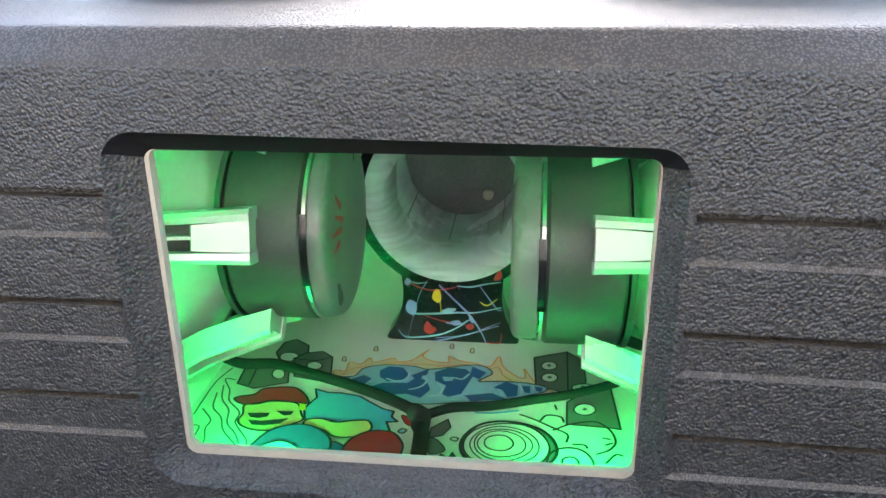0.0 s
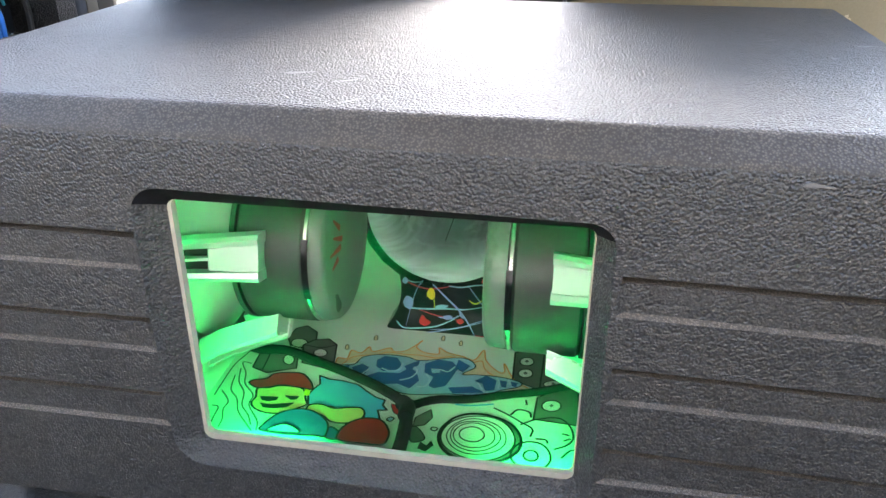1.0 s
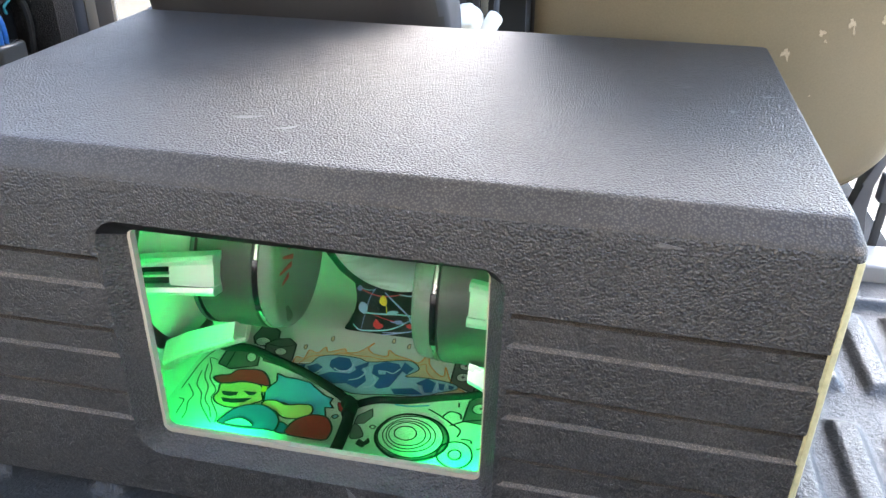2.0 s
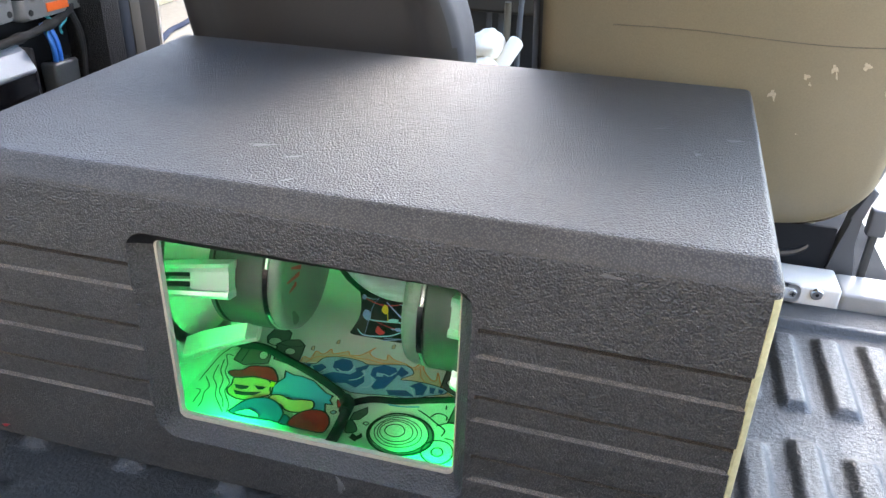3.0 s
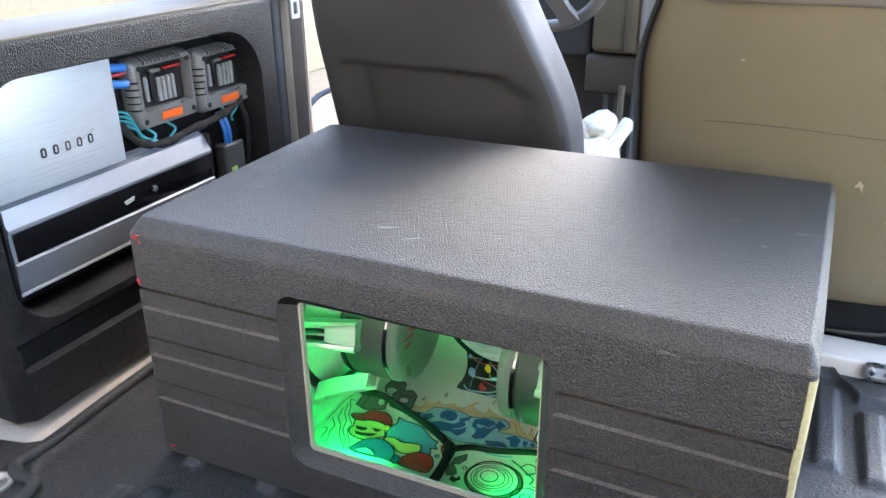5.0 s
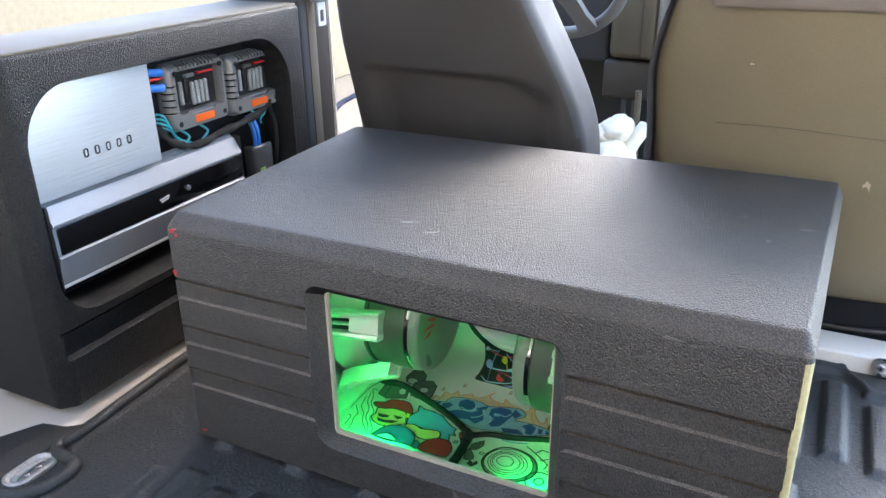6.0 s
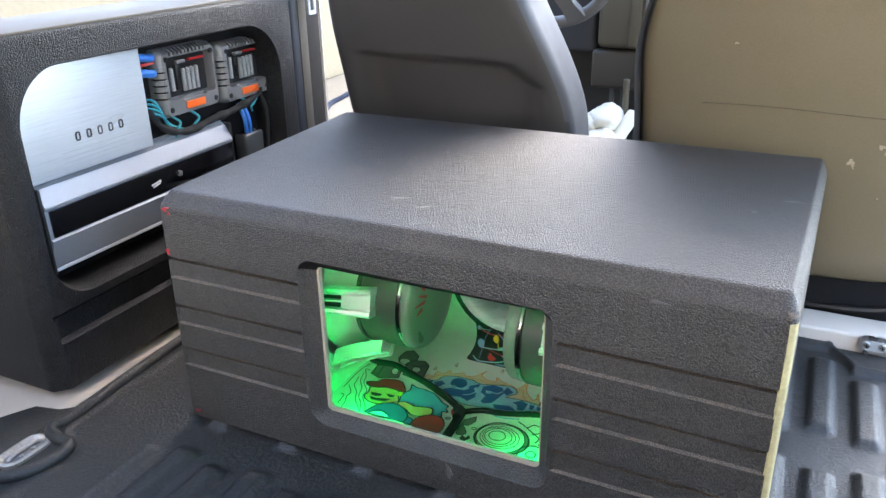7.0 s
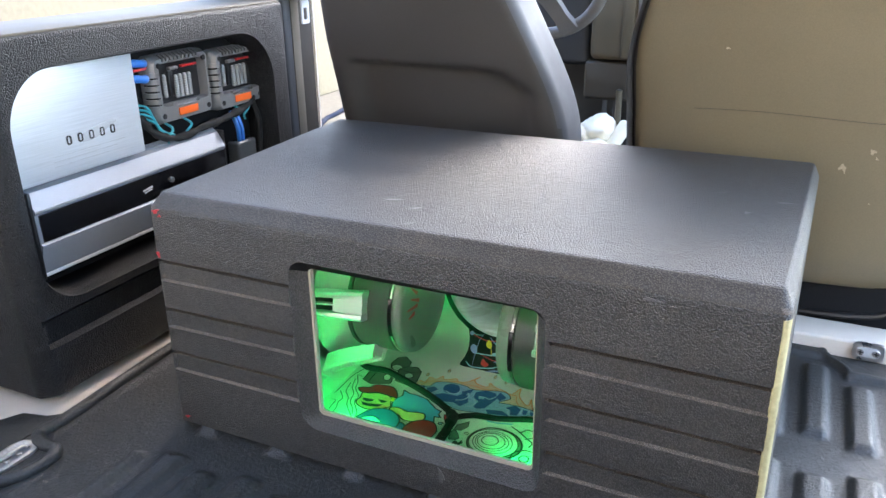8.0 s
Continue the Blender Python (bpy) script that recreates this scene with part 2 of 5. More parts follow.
def box(bm, lo, hi, bevel=0.0, seg=2, mat=0):
    """Adds a bevelled box between two corners."""
    piece = bmesh.new()
    bmesh.ops.create_cube(piece, size=1)
    for v in piece.verts:
        v.co = [lo[k] + (v.co[k] + 0.5) * (hi[k] - lo[k]) for k in range(3)]
    if bevel:
        bmesh.ops.bevel(piece, geom=piece.edges[:], offset=bevel, segments=seg, profile=0.5, affect="EDGES")
    return join(bm, piece, mat)


def join(bm, piece, mat=0):
    for f in piece.faces:
        f.material_index = mat
    mesh = bpy.data.meshes.new("piece")
    piece.to_mesh(mesh)
    piece.free()
    bm.from_mesh(mesh)
    bpy.data.meshes.remove(mesh)
    return bm


def boxed(lo, hi, bevel=0.0, seg=2):
    return box(bmesh.new(), lo, hi, bevel, seg)


def skin(bm, rings, closed_ends=True, mat=0):
    """Joins rings of equally many points into a tube."""
    made = [[bm.verts.new(p) for p in ring] for ring in rings]
    n = len(made[0])
    for a, c in zip(made, made[1:]):
        for k in range(n):
            bm.faces.new((a[k], a[(k + 1) % n], c[(k + 1) % n], c[k])).material_index = mat
    if closed_ends:
        bm.faces.new(made[0][::-1]).material_index = mat
        bm.faces.new(made[-1]).material_index = mat
    return bm


def rounded(w0, w1, h0, h1, r, seg=6):
    """Points round a rectangle with rounded corners; r is one radius, or four: low-left, low-right, high-right, high-left."""
    rs = r if isinstance(r, (list, tuple)) else [r] * 4
    out = []
    for (cx, cy, a0), q in zip(((w0, h0, 180), (w1, h0, 270), (w1, h1, 0), (w0, h1, 90)), rs):
        ox = cx + q if cx == w0 else cx - q
        oy = cy + q if cy == h0 else cy - q
        for k in range(seg + 1):
            a = radians(a0 + 90 * k / seg)
            out.append((ox + q * math.cos(a), oy + q * math.sin(a)))
    return out


def revolve(bm, profile, axis, centre, seg=40, mat=0, closed=False):
    """Turns (along, radius) pairs about an axis 'x', 'y' or 'z' through centre."""
    rings = []
    for along, r in profile:
        ring = []
        for k in range(seg):
            a = 2 * math.pi * k / seg
            c, s = r * math.cos(a), r * math.sin(a)
            p = {"x": (along, c, s), "y": (c, along, s), "z": (c, s, along)}[axis]
            ring.append(tuple(centre[i] + p[i] for i in range(3)))
        rings.append(ring)
    if closed:
        rings.append(rings[0])
    return skin(bm, rings, not closed, mat)


def tube(bm, points, r, seg=8, steps=8, mat=0):
    """A round cable through the points, smoothed as a Catmull-Rom curve."""
    pts = [Vector(p) for p in points]
    ext = [2 * pts[0] - pts[1]] + pts + [2 * pts[-1] - pts[-2]]
    line = []
    for k in range(len(pts) - 1):
        p0, p1, p2, p3 = ext[k : k + 4]
        for j in range(steps):
            t = j / steps
            line.append(0.5 * ((2 * p1) + (p2 - p0) * t + (2 * p0 - 5 * p1 + 4 * p2 - p3) * t * t + (3 * p1 - p0 - 3 * p2 + p3) * t ** 3))
    line.append(pts[-1])
    rings, side = [], None
    for k, p in enumerate(line):
        ahead = (line[min(k + 1, len(line) - 1)] - line[max(k - 1, 0)]).normalized()
        up = Vector((0, 0, 1)) if abs(ahead.z) < 0.9 else Vector((1, 0, 0))
        u = ahead.cross(up).normalized()
        v = u.cross(ahead)
        rr = r(k / (len(line) - 1)) if callable(r) else r
        rings.append([p + rr * (math.cos(2 * math.pi * j / seg) * u + math.sin(2 * math.pi * j / seg) * v) for j in range(seg)])
    return skin(bm, rings, True, mat)


def prism(bm, outline, axis, lo, hi, mat=0):
    """Extrudes a flat outline along an axis. Outline pairs are the other two coordinates in order."""
    def put(p, d):
        return {"x": (d, p[0], p[1]), "y": (p[0], d, p[1]), "z": (p[0], p[1], d)}[axis]
    return skin(bm, [[put(p, lo) for p in outline], [put(p, hi) for p in outline]], True, mat)


def cut(bm, *cutters):
    """Takes the cutters' bodies out of bm's."""
    scratch = []
    for piece in (bm, *cutters):
        bmesh.ops.recalc_face_normals(piece, faces=piece.faces)
        mesh = bpy.data.meshes.new("scratch")
        piece.to_mesh(mesh)
        piece.free()
        scratch.append(new("scratch", mesh))
    base = scratch[0]
    for other in scratch[1:]:
        mod = base.modifiers.new("cut", "BOOLEAN")
        mod.operation, mod.solver, mod.object = "DIFFERENCE", "EXACT", other
    bpy.context.view_layer.update()
    result = bpy.data.meshes.new_from_object(base.evaluated_get(bpy.context.evaluated_depsgraph_get()))
    out = bmesh.new()
    out.from_mesh(result)
    bpy.data.meshes.remove(result)
    for ob in scratch:
        mesh = ob.data
        bpy.data.objects.remove(ob)
        bpy.data.meshes.remove(mesh)
    return out


def settle(known, shift, stretch=(1, 1, 1), about=(0, 0, 0)):
    """Moves every thing built since the set of objects `known` was taken to its true place and size."""
    for ob in [o for o in scene.objects if o not in known and o.parent is None]:
        ob.location = [about[k] + (ob.location[k] - about[k]) * stretch[k] + shift[k] for k in range(3)]
        ob.scale = stretch


def ellipse(cx, cy, rx, ry, n=28, turn=0.0, wobble=0.0, seed=0):
    rnd = random.Random(seed)
    ph = rnd.random() * 6
    out = []
    for k in range(n):
        a = 2 * math.pi * k / n
        q = 1 + wobble * math.sin(3 * a + ph) + 0.6 * wobble * math.sin(5 * a + 2 * ph)
        x, y = rx * q * math.cos(a), ry * q * math.sin(a)
        c, s = math.cos(radians(turn)), math.sin(radians(turn))
        out.append((cx + c * x - s * y, cy + s * x + c * y))
    return out


# ---- setting ----
bm = bmesh.new()
bmesh.ops.create_grid(bm, x_segments=4, y_segments=4, size=400)
for v in bm.verts:
    v.co.z = -0.75
tagged(part("ground", bm, GROUND, smooth=0), "pale dusty concrete ground in sunlight round the vehicle", "ground", kind="structure")

# ---- bed floor liner ----
before = set(scene.objects)


def step01(x, a, c):
    t = min(1.0, max(0.0, (x - a) / (c - a)))
    return t * t * (3 - 2 * t)


def plateau(x, lo, hi, soft):
    return step01(x, lo - soft, lo + soft) * (1 - step01(x, hi - soft, hi + soft))


RIB_ROWS = ((-0.62, -0.070), (-0.004, 0.288), (0.362, 0.630))


def liner_height(x, y):
    """Raised ribs that run fore and aft in broken rows, a lip by the left edge and a dish round the tie-down."""
    z = 0.0
    if -0.43 < x < 0.74:
        k = round((x - 0.520) / 0.068)
        c = 0.520 + 0.068 * k
        for lo, hi in RIB_ROWS:
            ends = (lo, hi) if k % 2 else (lo + 0.018, hi - 0.018)
            if lo == 0.362 and k > 0:
                ends = (lo, hi - 0.075)
            z = max(z, 0.011 * plateau(x, c - 0.018, c + 0.018, 0.007) * plateau(y, *ends, 0.011))
    ridge = -0.597 + 0.067 * (1 - step01(y, -0.205, -0.085))
    lip = 0.003 * plateau(x, ridge - 0.012, ridge + 0.012, 0.008)
    # a second lip runs aslant round the latch by the sill
    slant = 0.575 - 0.045 * step01(y, 0.595, 0.675) if y > 0.598 else None
    if slant is not None:
        lip = max(lip, 0.012 * plateau(x, slant - 0.008, slant + 0.008, 0.005))
    if x > 0.57:
        lip = max(lip, 0.012 * plateau(y, 0.585, 0.603, 0.005))
    z = max(z, lip)
    back = 0.010 * step01(y, 0.640, 0.655) if x < 0.54 else 0.0
    return max(z, back)


NX, NY, X0, X1, Y0, Y1 = 330, 290, -0.625, 0.79, -0.49, 0.672
bm = bmesh.new()
xs, ys = np.linspace(X0, X1, NX), np.linspace(Y0, Y1, NY)
verts = [(float(x), float(y), liner_height(x, y)) for y in ys for x in xs]
faces = [(j * NX + i, j * NX + i + 1, (j + 1) * NX + i + 1, (j + 1) * NX + i) for j in range(NY - 1) for i in range(NX - 1)]
rim = [i for i in range(NX)] + [j * NX + NX - 1 for j in range(1, NY)] + [(NY - 1) * NX + i for i in range(NX - 2, -1, -1)] + [j * NX for j in range(NY - 2, 0, -1)]
low = len(verts)
verts += [(verts[i][0], verts[i][1], -0.006) for i in rim]
faces += [(rim[k], low + k, low + (k + 1) % len(rim), rim[(k + 1) % len(rim)]) for k in range(len(rim))]
mesh = bpy.data.meshes.new("bed_liner")
mesh.from_pydata(verts, [], faces)
for p in mesh.polygons:
    p.use_smooth = True
mesh.materials.append(LINER)
liner = new("floor_liner", mesh)
tagged(liner, "black moulded plastic bed liner with raised ribs", "floor", kind="structure")

# unseen low wall, added to keep rear light off the box's foot
bm = boxed((-0.74, -0.565, -0.060), (0.79, -0.505, 0.235), 0.012, 3)
tagged(part("wall_low_block", bm, LINER), "low black wall out of view, added to block low rear light", "tailgate", kind="structure")

# white painted bed metal under the liner, and the step up to the cab
tagged(part("floor", boxed((-0.90, -0.50, -0.05), (0.90, 0.70, -0.007), 0.004), BODY_WHITE), "white painted steel bed floor under the liner", "floor", kind="structure")
bm = boxed((-0.86, 0.674, -0.05), (0.696, 0.755, 0.034), 0.006, 3)
tagged(part("trim_sill", bm, BODY_WHITE), "white painted steel sill behind the seats", "sill", kind="structure")
tagged(part("trim_sill_end", boxed((0.699, 0.680, -0.05), (0.90, 0.760, 0.026), 0.006, 3), surface("pale_taupe_sill_plastic", (0.27, 0.255, 0.235), 0.5, bump=0.1, vary=0.08)), "pale taupe plastic sill end by the right side", "sill", kind="structure")
tagged(part("floor_cab", boxed((-0.90, 0.757, -0.22), (0.90, 2.0, -0.12), 0.004), BLACK_MATTE), "dark carpeted cab floor", "floor", kind="structure")


def striker(at):
    """A small plated plate with two screws."""
    t = thing("latch_plate", at, "small plated steel latch plate with two screws on the white sill", "latch", "latch plates")
    x, y, z = at
    part("plate", prism(bmesh.new(), rounded(x - 0.026, x + 0.026, z - 0.017, z + 0.017, 0.011), "y", y - 0.007, y), STEEL, t)
    part("inlay", prism(bmesh.new(), rounded(x - 0.020, x + 0.020, z - 0.010, z + 0.010, 0.008), "y", y - 0.0078, y - 0.004), ALU, t, "pale raised strip")
    for d in (-0.013, 0.013):
        bm = revolve(bmesh.new(), ((-0.010, 0.0035), (-0.010, 0.006), (-0.0075, 0.0072), (-0.006, 0.0072)), "y", (x + d, y, z), 14)
        head = part("screw", bm, STEEL, t)
        cross = boxed((x + d - 0.0042, y - 0.0104, z - 0.0009), (x + d + 0.0042, y - 0.0095, z + 0.0009))
        box(cross, (x + d - 0.0009, y - 0.0104, z - 0.0042), (x + d + 0.0009, y - 0.0095, z + 0.0042))
        part("slot", cross, BLACK_PLASTIC, head, "dark crossed slot")
    return t


striker((0.604, 0.674, 0.020))
bolt = thing("bolt", (0.657, 0.674, 0.022), "round plated bolt head in the white sill", "bolt")
part("head", revolve(bmesh.new(), ((-0.0055, 0.004), (-0.0050, 0.0085), (-0.0025, 0.0105), (0.001, 0.0105)), "y", (0.657, 0.674, 0.022), 20), STEEL, bolt)
part("socket", revolve(bmesh.new(), ((-0.0058, 0.0032), (-0.0054, 0.0034)), "y", (0.657, 0.674, 0.022), 6), BLACK_PLASTIC, bolt, "dark hexagon socket")
flap = ((-0.6255, -0.058), (-0.645, -0.074), (-0.690, -0.084), (-0.722, -0.14), (-0.765, -0.49), (-0.6255, -0.49))
tagged(part("floor_liner_flap", prism(bmesh.new(), flap, "z", -0.0065, 0.0008), LINER), "black liner flap over the white bed metal", "floor", kind="structure")

bead = ((-0.612, 0.62), (-0.612, 0.40), (-0.612, 0.19), (-0.609, 0.09), (-0.606, 0.02), (-0.602, -0.054), (-0.603, -0.098), (-0.606, -0.116), (-0.596, -0.130), (-0.572, -0.137), (-0.549, -0.138), (-0.538, -0.150), (-0.535, -0.177), (-0.541, -0.204), (-0.556, -0.225), (-0.580, -0.240), (-0.62, -0.244))
bm = tube(bmesh.new(), [(x, y, 0.006) for x, y in bead], 0.0105, 12, 6)
part("bead", bm, LINER, liner, "raised rounded bead moulded in the liner", 80)
t = thing("tie_down", (-0.600, -0.178, 0.0), "oval plated tie-down cup set in the black bed liner", "tie-down")
TX, TY = -0.600, -0.178
rims = [rounded(TX - a, TX + a, TY - c, TY + c, a * 0.98, 6) for a, c in ((0.023, 0.043), (0.018, 0.038), (0.013, 0.033))]
part("cup", skin(bmesh.new(), [[(*p, 0.0003) for p in rims[0]], [(*p, 0.005) for p in rims[0]], [(*p, 0.0065) for p in rims[1]], [(*p, 0.001) for p in rims[2]]], True), SATIN_ZINC, t)
part("cup_floor", prism(bmesh.new(), rounded(TX - 0.0128, TX + 0.0128, TY - 0.0328, TY + 0.0328, 0.0125, 6), "z", 0.0008, 0.0016), GUNMETAL, t, "dull grey floor of the cup")
part("bar", tube(bmesh.new(), ((TX, TY - 0.028, 0.002), (TX, TY - 0.018, 0.0065), (TX, TY + 0.018, 0.0065), (TX, TY + 0.028, 0.002)), 0.0035), SATIN_ZINC, t)
for d in (-0.011, 0.011):
    part("screw", revolve(bmesh.new(), ((0.001, 0.0042), (0.004, 0.004), (0.005, 0.0025)), "z", (TX + 0.006, TY + d, 0.0), 12), SATIN_ZINC, t)

settle(before, (-0.0098, 0.0015, 0.0))

# ---- side housing with the amplifiers ----
before = set(scene.objects)
PX = -0.65
house = thing("side_housing", (-0.745, 0.32, 0.0), "black textured side housing with a rounded cut-out for the amplifiers", "panel")
body = bmesh.new()
bmesh.ops.create_cube(body, size=1)
for v in body.verts:
    v.co = (-0.745 + v.co.x * 0.19, 0.3225 + v.co.y * 0.755, 0.305 + v.co.z * 0.59)
rear = [e for e in body.edges if all(v.co.y < 0 and v.co.x > -0.7 for v in e.verts)]
bmesh.ops.bevel(body, geom=rear, offset=0.024, segments=1, profile=0.5, affect="EDGES")
bmesh.ops.bevel(body, geom=body.edges[:], offset=0.009, segments=4, profile=0.5, affect="EDGES")
hole = rounded(-0.012, 0.640, 0.172, 0.545, (0.075, 0.085, 0.105, 0.095), 10)
grow = [(0.305 + (y - 0.305) * 1.018, 0.36 + (z - 0.36) * 1.028) for y, z in hole]
shrink = [(0.305 + (y - 0.305) * 0.985, 0.36 + (z - 0.36) * 0.975) for y, z in hole]
mouth = skin(bmesh.new(), [[(-0.735, *p) for p in shrink], [(PX - 0.012, *p) for p in hole], [(PX + 0.004, *p) for p in grow]])
grooves = []
for za, zb in ((0.100, 0.152),):
    grooves.append(prism(bmesh.new(), ((PX + 0.01, za - 0.008), (PX + 0.01, zb), (PX - 0.010, zb), (PX - 0.010, za + 0.006)), "y", -0.030, 0.9))
    grooves.append(boxed((PX - 0.018, -0.034, zb - 0.007), (PX + 0.01, 0.9, zb + 0.0015)))
body = cut(body, mouth, *grooves)
part("shell", body, PANEL_COAT, house, smooth=35)
part("top_cap", boxed((-0.836, -0.050, 0.5985), (-0.656, 0.695, 0.6035), 0.0022), surface("smooth_taupe_cap", (0.13, 0.11, 0.085), 0.75, grain=300, bump=0.08), house, "smooth taupe top")
part("backing_board", boxed((-0.734, -0.02, 0.18), (-0.722, 0.632, 0.545), 0.001), BLACK_MATTE, house)

# upper amplifier: a brushed silver lid
amp = thing("amplifier", (-0.70, 0.14, 0.36), "brushed silver amplifier with dark lettering, set in the black housing", "amplifier")
part("case", boxed((-0.722, -0.004, 0.366), (-0.690, 0.266, 0.549), 0.003), EXTRUDED, amp)
part("lid", boxed((-0.690, -0.006, 0.364), (-0.6785, 0.270, 0.551), 0.003, 3), BRUSHED, amp, "brushed aluminium lid")
bm = bmesh.new()
for k in range(5):
    y = 0.1015 + 0.0235 * k
    bar = prism(bmesh.new(), rounded(y, y + 0.0105, 0.4140, 0.4295, 0.0040, 4), "x", -0.6786, -0.6777)
    join(bm, cut(bar, prism(bmesh.new(), rounded(y + 0.0030, y + 0.0078, 0.4165, 0.4270, 0.0020, 3), "x", -0.680, -0.670)))
swoosh = prism(bmesh.new(), ellipse(0.168, 0.4255, 0.040, 0.009, 24, 14, 0.12, 3), "x", -0.6786, -0.6780)
part("swoosh", swoosh, FAINT, amp, "faint grey oval behind the lettering")
part("lettering", bm, BLACK_PLASTIC, amp, "dark hollow bars of lettering")
bm = bmesh.new()
for k in range(3):
    box(bm, (-0.6786, 0.07, 0.400 - 0.008 * k), (-0.6783, 0.225 - 0.02 * k, 0.4006 - 0.008 * k))
part("fine_print", bm, FAINT, amp, "faint grey lines of small print")

# lower amplifier: silver heat-sink profile with a gloss black band
amp = thing("amplifier", (-0.70, 0.235, 0.20), "long silver amplifier with a gloss black band, below the brushed one", "amplifier")
Y0A, Y1A = 0.010, 0.480
prof = ((-0.722, 0.208), (-0.692, 0.208), (-0.684, 0.212), (-0.669, 0.264), (-0.668, 0.268), (-0.672, 0.271), (-0.674, 0.319), (-0.670, 0.322), (-0.670, 0.326), (-0.686, 0.354), (-0.700, 0.361), (-0.722, 0.361))
bm = prism(bmesh.new(), prof, "y", Y0A, Y1A)
part("heat_sink", bm, EXTRUDED, amp, smooth=12)
part("black_band", boxed((-0.6745, Y0A + 0.006, 0.2720), (-0.6705, Y1A - 0.002, 0.3185), 0.0012), GLOSS_BLACK, amp, "gloss black front band")
for k in range(5):
    part("fin", boxed((-0.716 + 0.0046 * k, Y0A, 0.3595), (-0.714 + 0.0046 * k, Y1A, 0.3640), 0.0005), EXTRUDED, amp)
part("lower_trim", boxed((-0.6865, Y0A, 0.2095), (-0.6815, Y1A, 0.2155), 0.001), ALU, amp)
bm = bmesh.new()
for k in range(4):
    box(bm, (-0.6706, 0.240 + 0.0062 * k, 0.2935 + 0.0008 * k), (-0.6698, 0.2455 + 0.0062 * k, 0.2970 + 0.0008 * k))
    box(bm, (-0.6706, 0.243 + 0.0050 * k, 0.2895 + 0.0008 * k), (-0.6698, 0.2475 + 0.0050 * k, 0.2922 + 0.0008 * k))
part("badge", bm, ART_WHITE, amp, "small white badge of plain bars")
part("knob", revolve(bmesh.new(), ((0.0, 0.0055), (0.004, 0.0055), (0.005, 0.004)), "x", (-0.6705, 0.314, 0.298), 16), STEEL, amp)
part("end_cap", boxed((-0.722, Y1A, 0.209), (-0.673, Y1A + 0.006, 0.358), 0.002), BLACK_PLASTIC, amp)
part("end_cap", boxed((-0.722, Y0A - 0.006, 0.209), (-0.673, Y0A, 0.358), 0.002), BLACK_PLASTIC, amp)


def crossover(y0, y1, z0, z1):
    """A speaker crossover: grey ribbed frame round a window onto its resistors, with an orange badge."""
    ym = (y0 + y1) / 2
    t = thing("crossover", (-0.72, ym, z0), "grey ribbed speaker crossover with a clear window and an orange badge", "crossover", "crossovers in the housing")
    full, face = rounded(y0, y1, z0, z1, 0.014), rounded(y0 + 0.009, y1 - 0.004, z0 + 0.004, z1 - 0.007, 0.012)
    body = skin(bmesh.new(), [[(-0.721, *p) for p in full], [(-0.702, *p) for p in full], [(-0.690, *p) for p in face]])
    rim = rounded(y0 + 0.0200, y1 - 0.009, z0 + 0.031, z1 - 0.014, 0.008)
    well = rounded(y0 + 0.0225, y1 - 0.012, z0 + 0.034, z1 - 0.017, 0.006)
    win = skin(bmesh.new(), [[(-0.712, *p) for p in well], [(-0.698, *p) for p in well], [(-0.688, *p) for p in rim], [(-0.680, *p) for p in rim]])
    notch = prism(bmesh.new(), ((ym - 0.036, z0 + 0.040), (ym - 0.024, z0 + 0.0285), (ym + 0.040, z0 + 0.0285), (ym + 0.052, z0 + 0.040)), "x", -0.699, -0.680)
    slots = []
    for k in range(5):
        slots.append(boxed((-0.714, y0 - 0.01, z0 + 0.036 + 0.0125 * k), (-0.680, y0 + 0.016, z0 + 0.0415 + 0.0125 * k)))
    for k in range(10):
        slots.append(boxed((-0.714, y0 + 0.030 + 0.0105 * k, z1 - 0.0125), (-0.680, y0 + 0.0345 + 0.0105 * k, z1 + 0.01)))
    frame_part = part("frame", cut(body, win, notch, *slots), GUNMETAL, t)
    for k in range(6):
        bm = bmesh.new()
        za = z0 + 0.0275 + 0.0125 * k
        prism(bm, ((-0.716, y0 - 0.0016), (-0.7012, y0 - 0.0016), (-0.6888, y0 + 0.0080), (-0.6888, y0 + 0.0185), (-0.716, y0 + 0.0185)), "z", za, za + 0.0088)
        part("cooling_fin", bm, GUNMETAL, frame_part)
    # black blocks fill the fin gaps and stand for the shade in them
    bm = prism(bmesh.new(), ((-0.717, y0 + 0.0020), (-0.7030, y0 + 0.0020), (-0.6930, y0 + 0.0100), (-0.6930, y0 + 0.0150), (-0.717, y0 + 0.0150)), "z", z0 + 0.0362, z0 + 0.0912)
    part("vent_shade", bm, BLACK_MATTE, frame_part, "black block for the shade between the fins")
    part("vent_shade", boxed((-0.717, y0 + 0.0300, z1 - 0.0122), (-0.6960, y0 + 0.1290, z1 - 0.0050)), BLACK_MATTE, frame_part, "black block for the shade between the fins")
    part("circuit_board", boxed((-0.7118, y0 + 0.0230, z0 + 0.0345), (-0.7105, y1 - 0.0125, z1 - 0.0175)), BLACK_PLASTIC, t)
    for k, off in enumerate((0.046, 0.078, 0.0905, 0.103, 0.1155)):
        ribs = [(0.0, 0.0030)]
        for q in range(9):
            ribs += [(0.001 + 0.0047 * q, 0.0046), (0.0035 + 0.0047 * q, 0.0046), (0.0043 + 0.0047 * q, 0.0039)]
        bm = revolve(bmesh.new(), ribs + [(0.0445, 0.0030)], "z", (-0.7055, y0 + off, z0 + (0.041 if k else 0.046)), 10)
        part("resistor", bm, COIL, t, "grey wire-wound resistor")
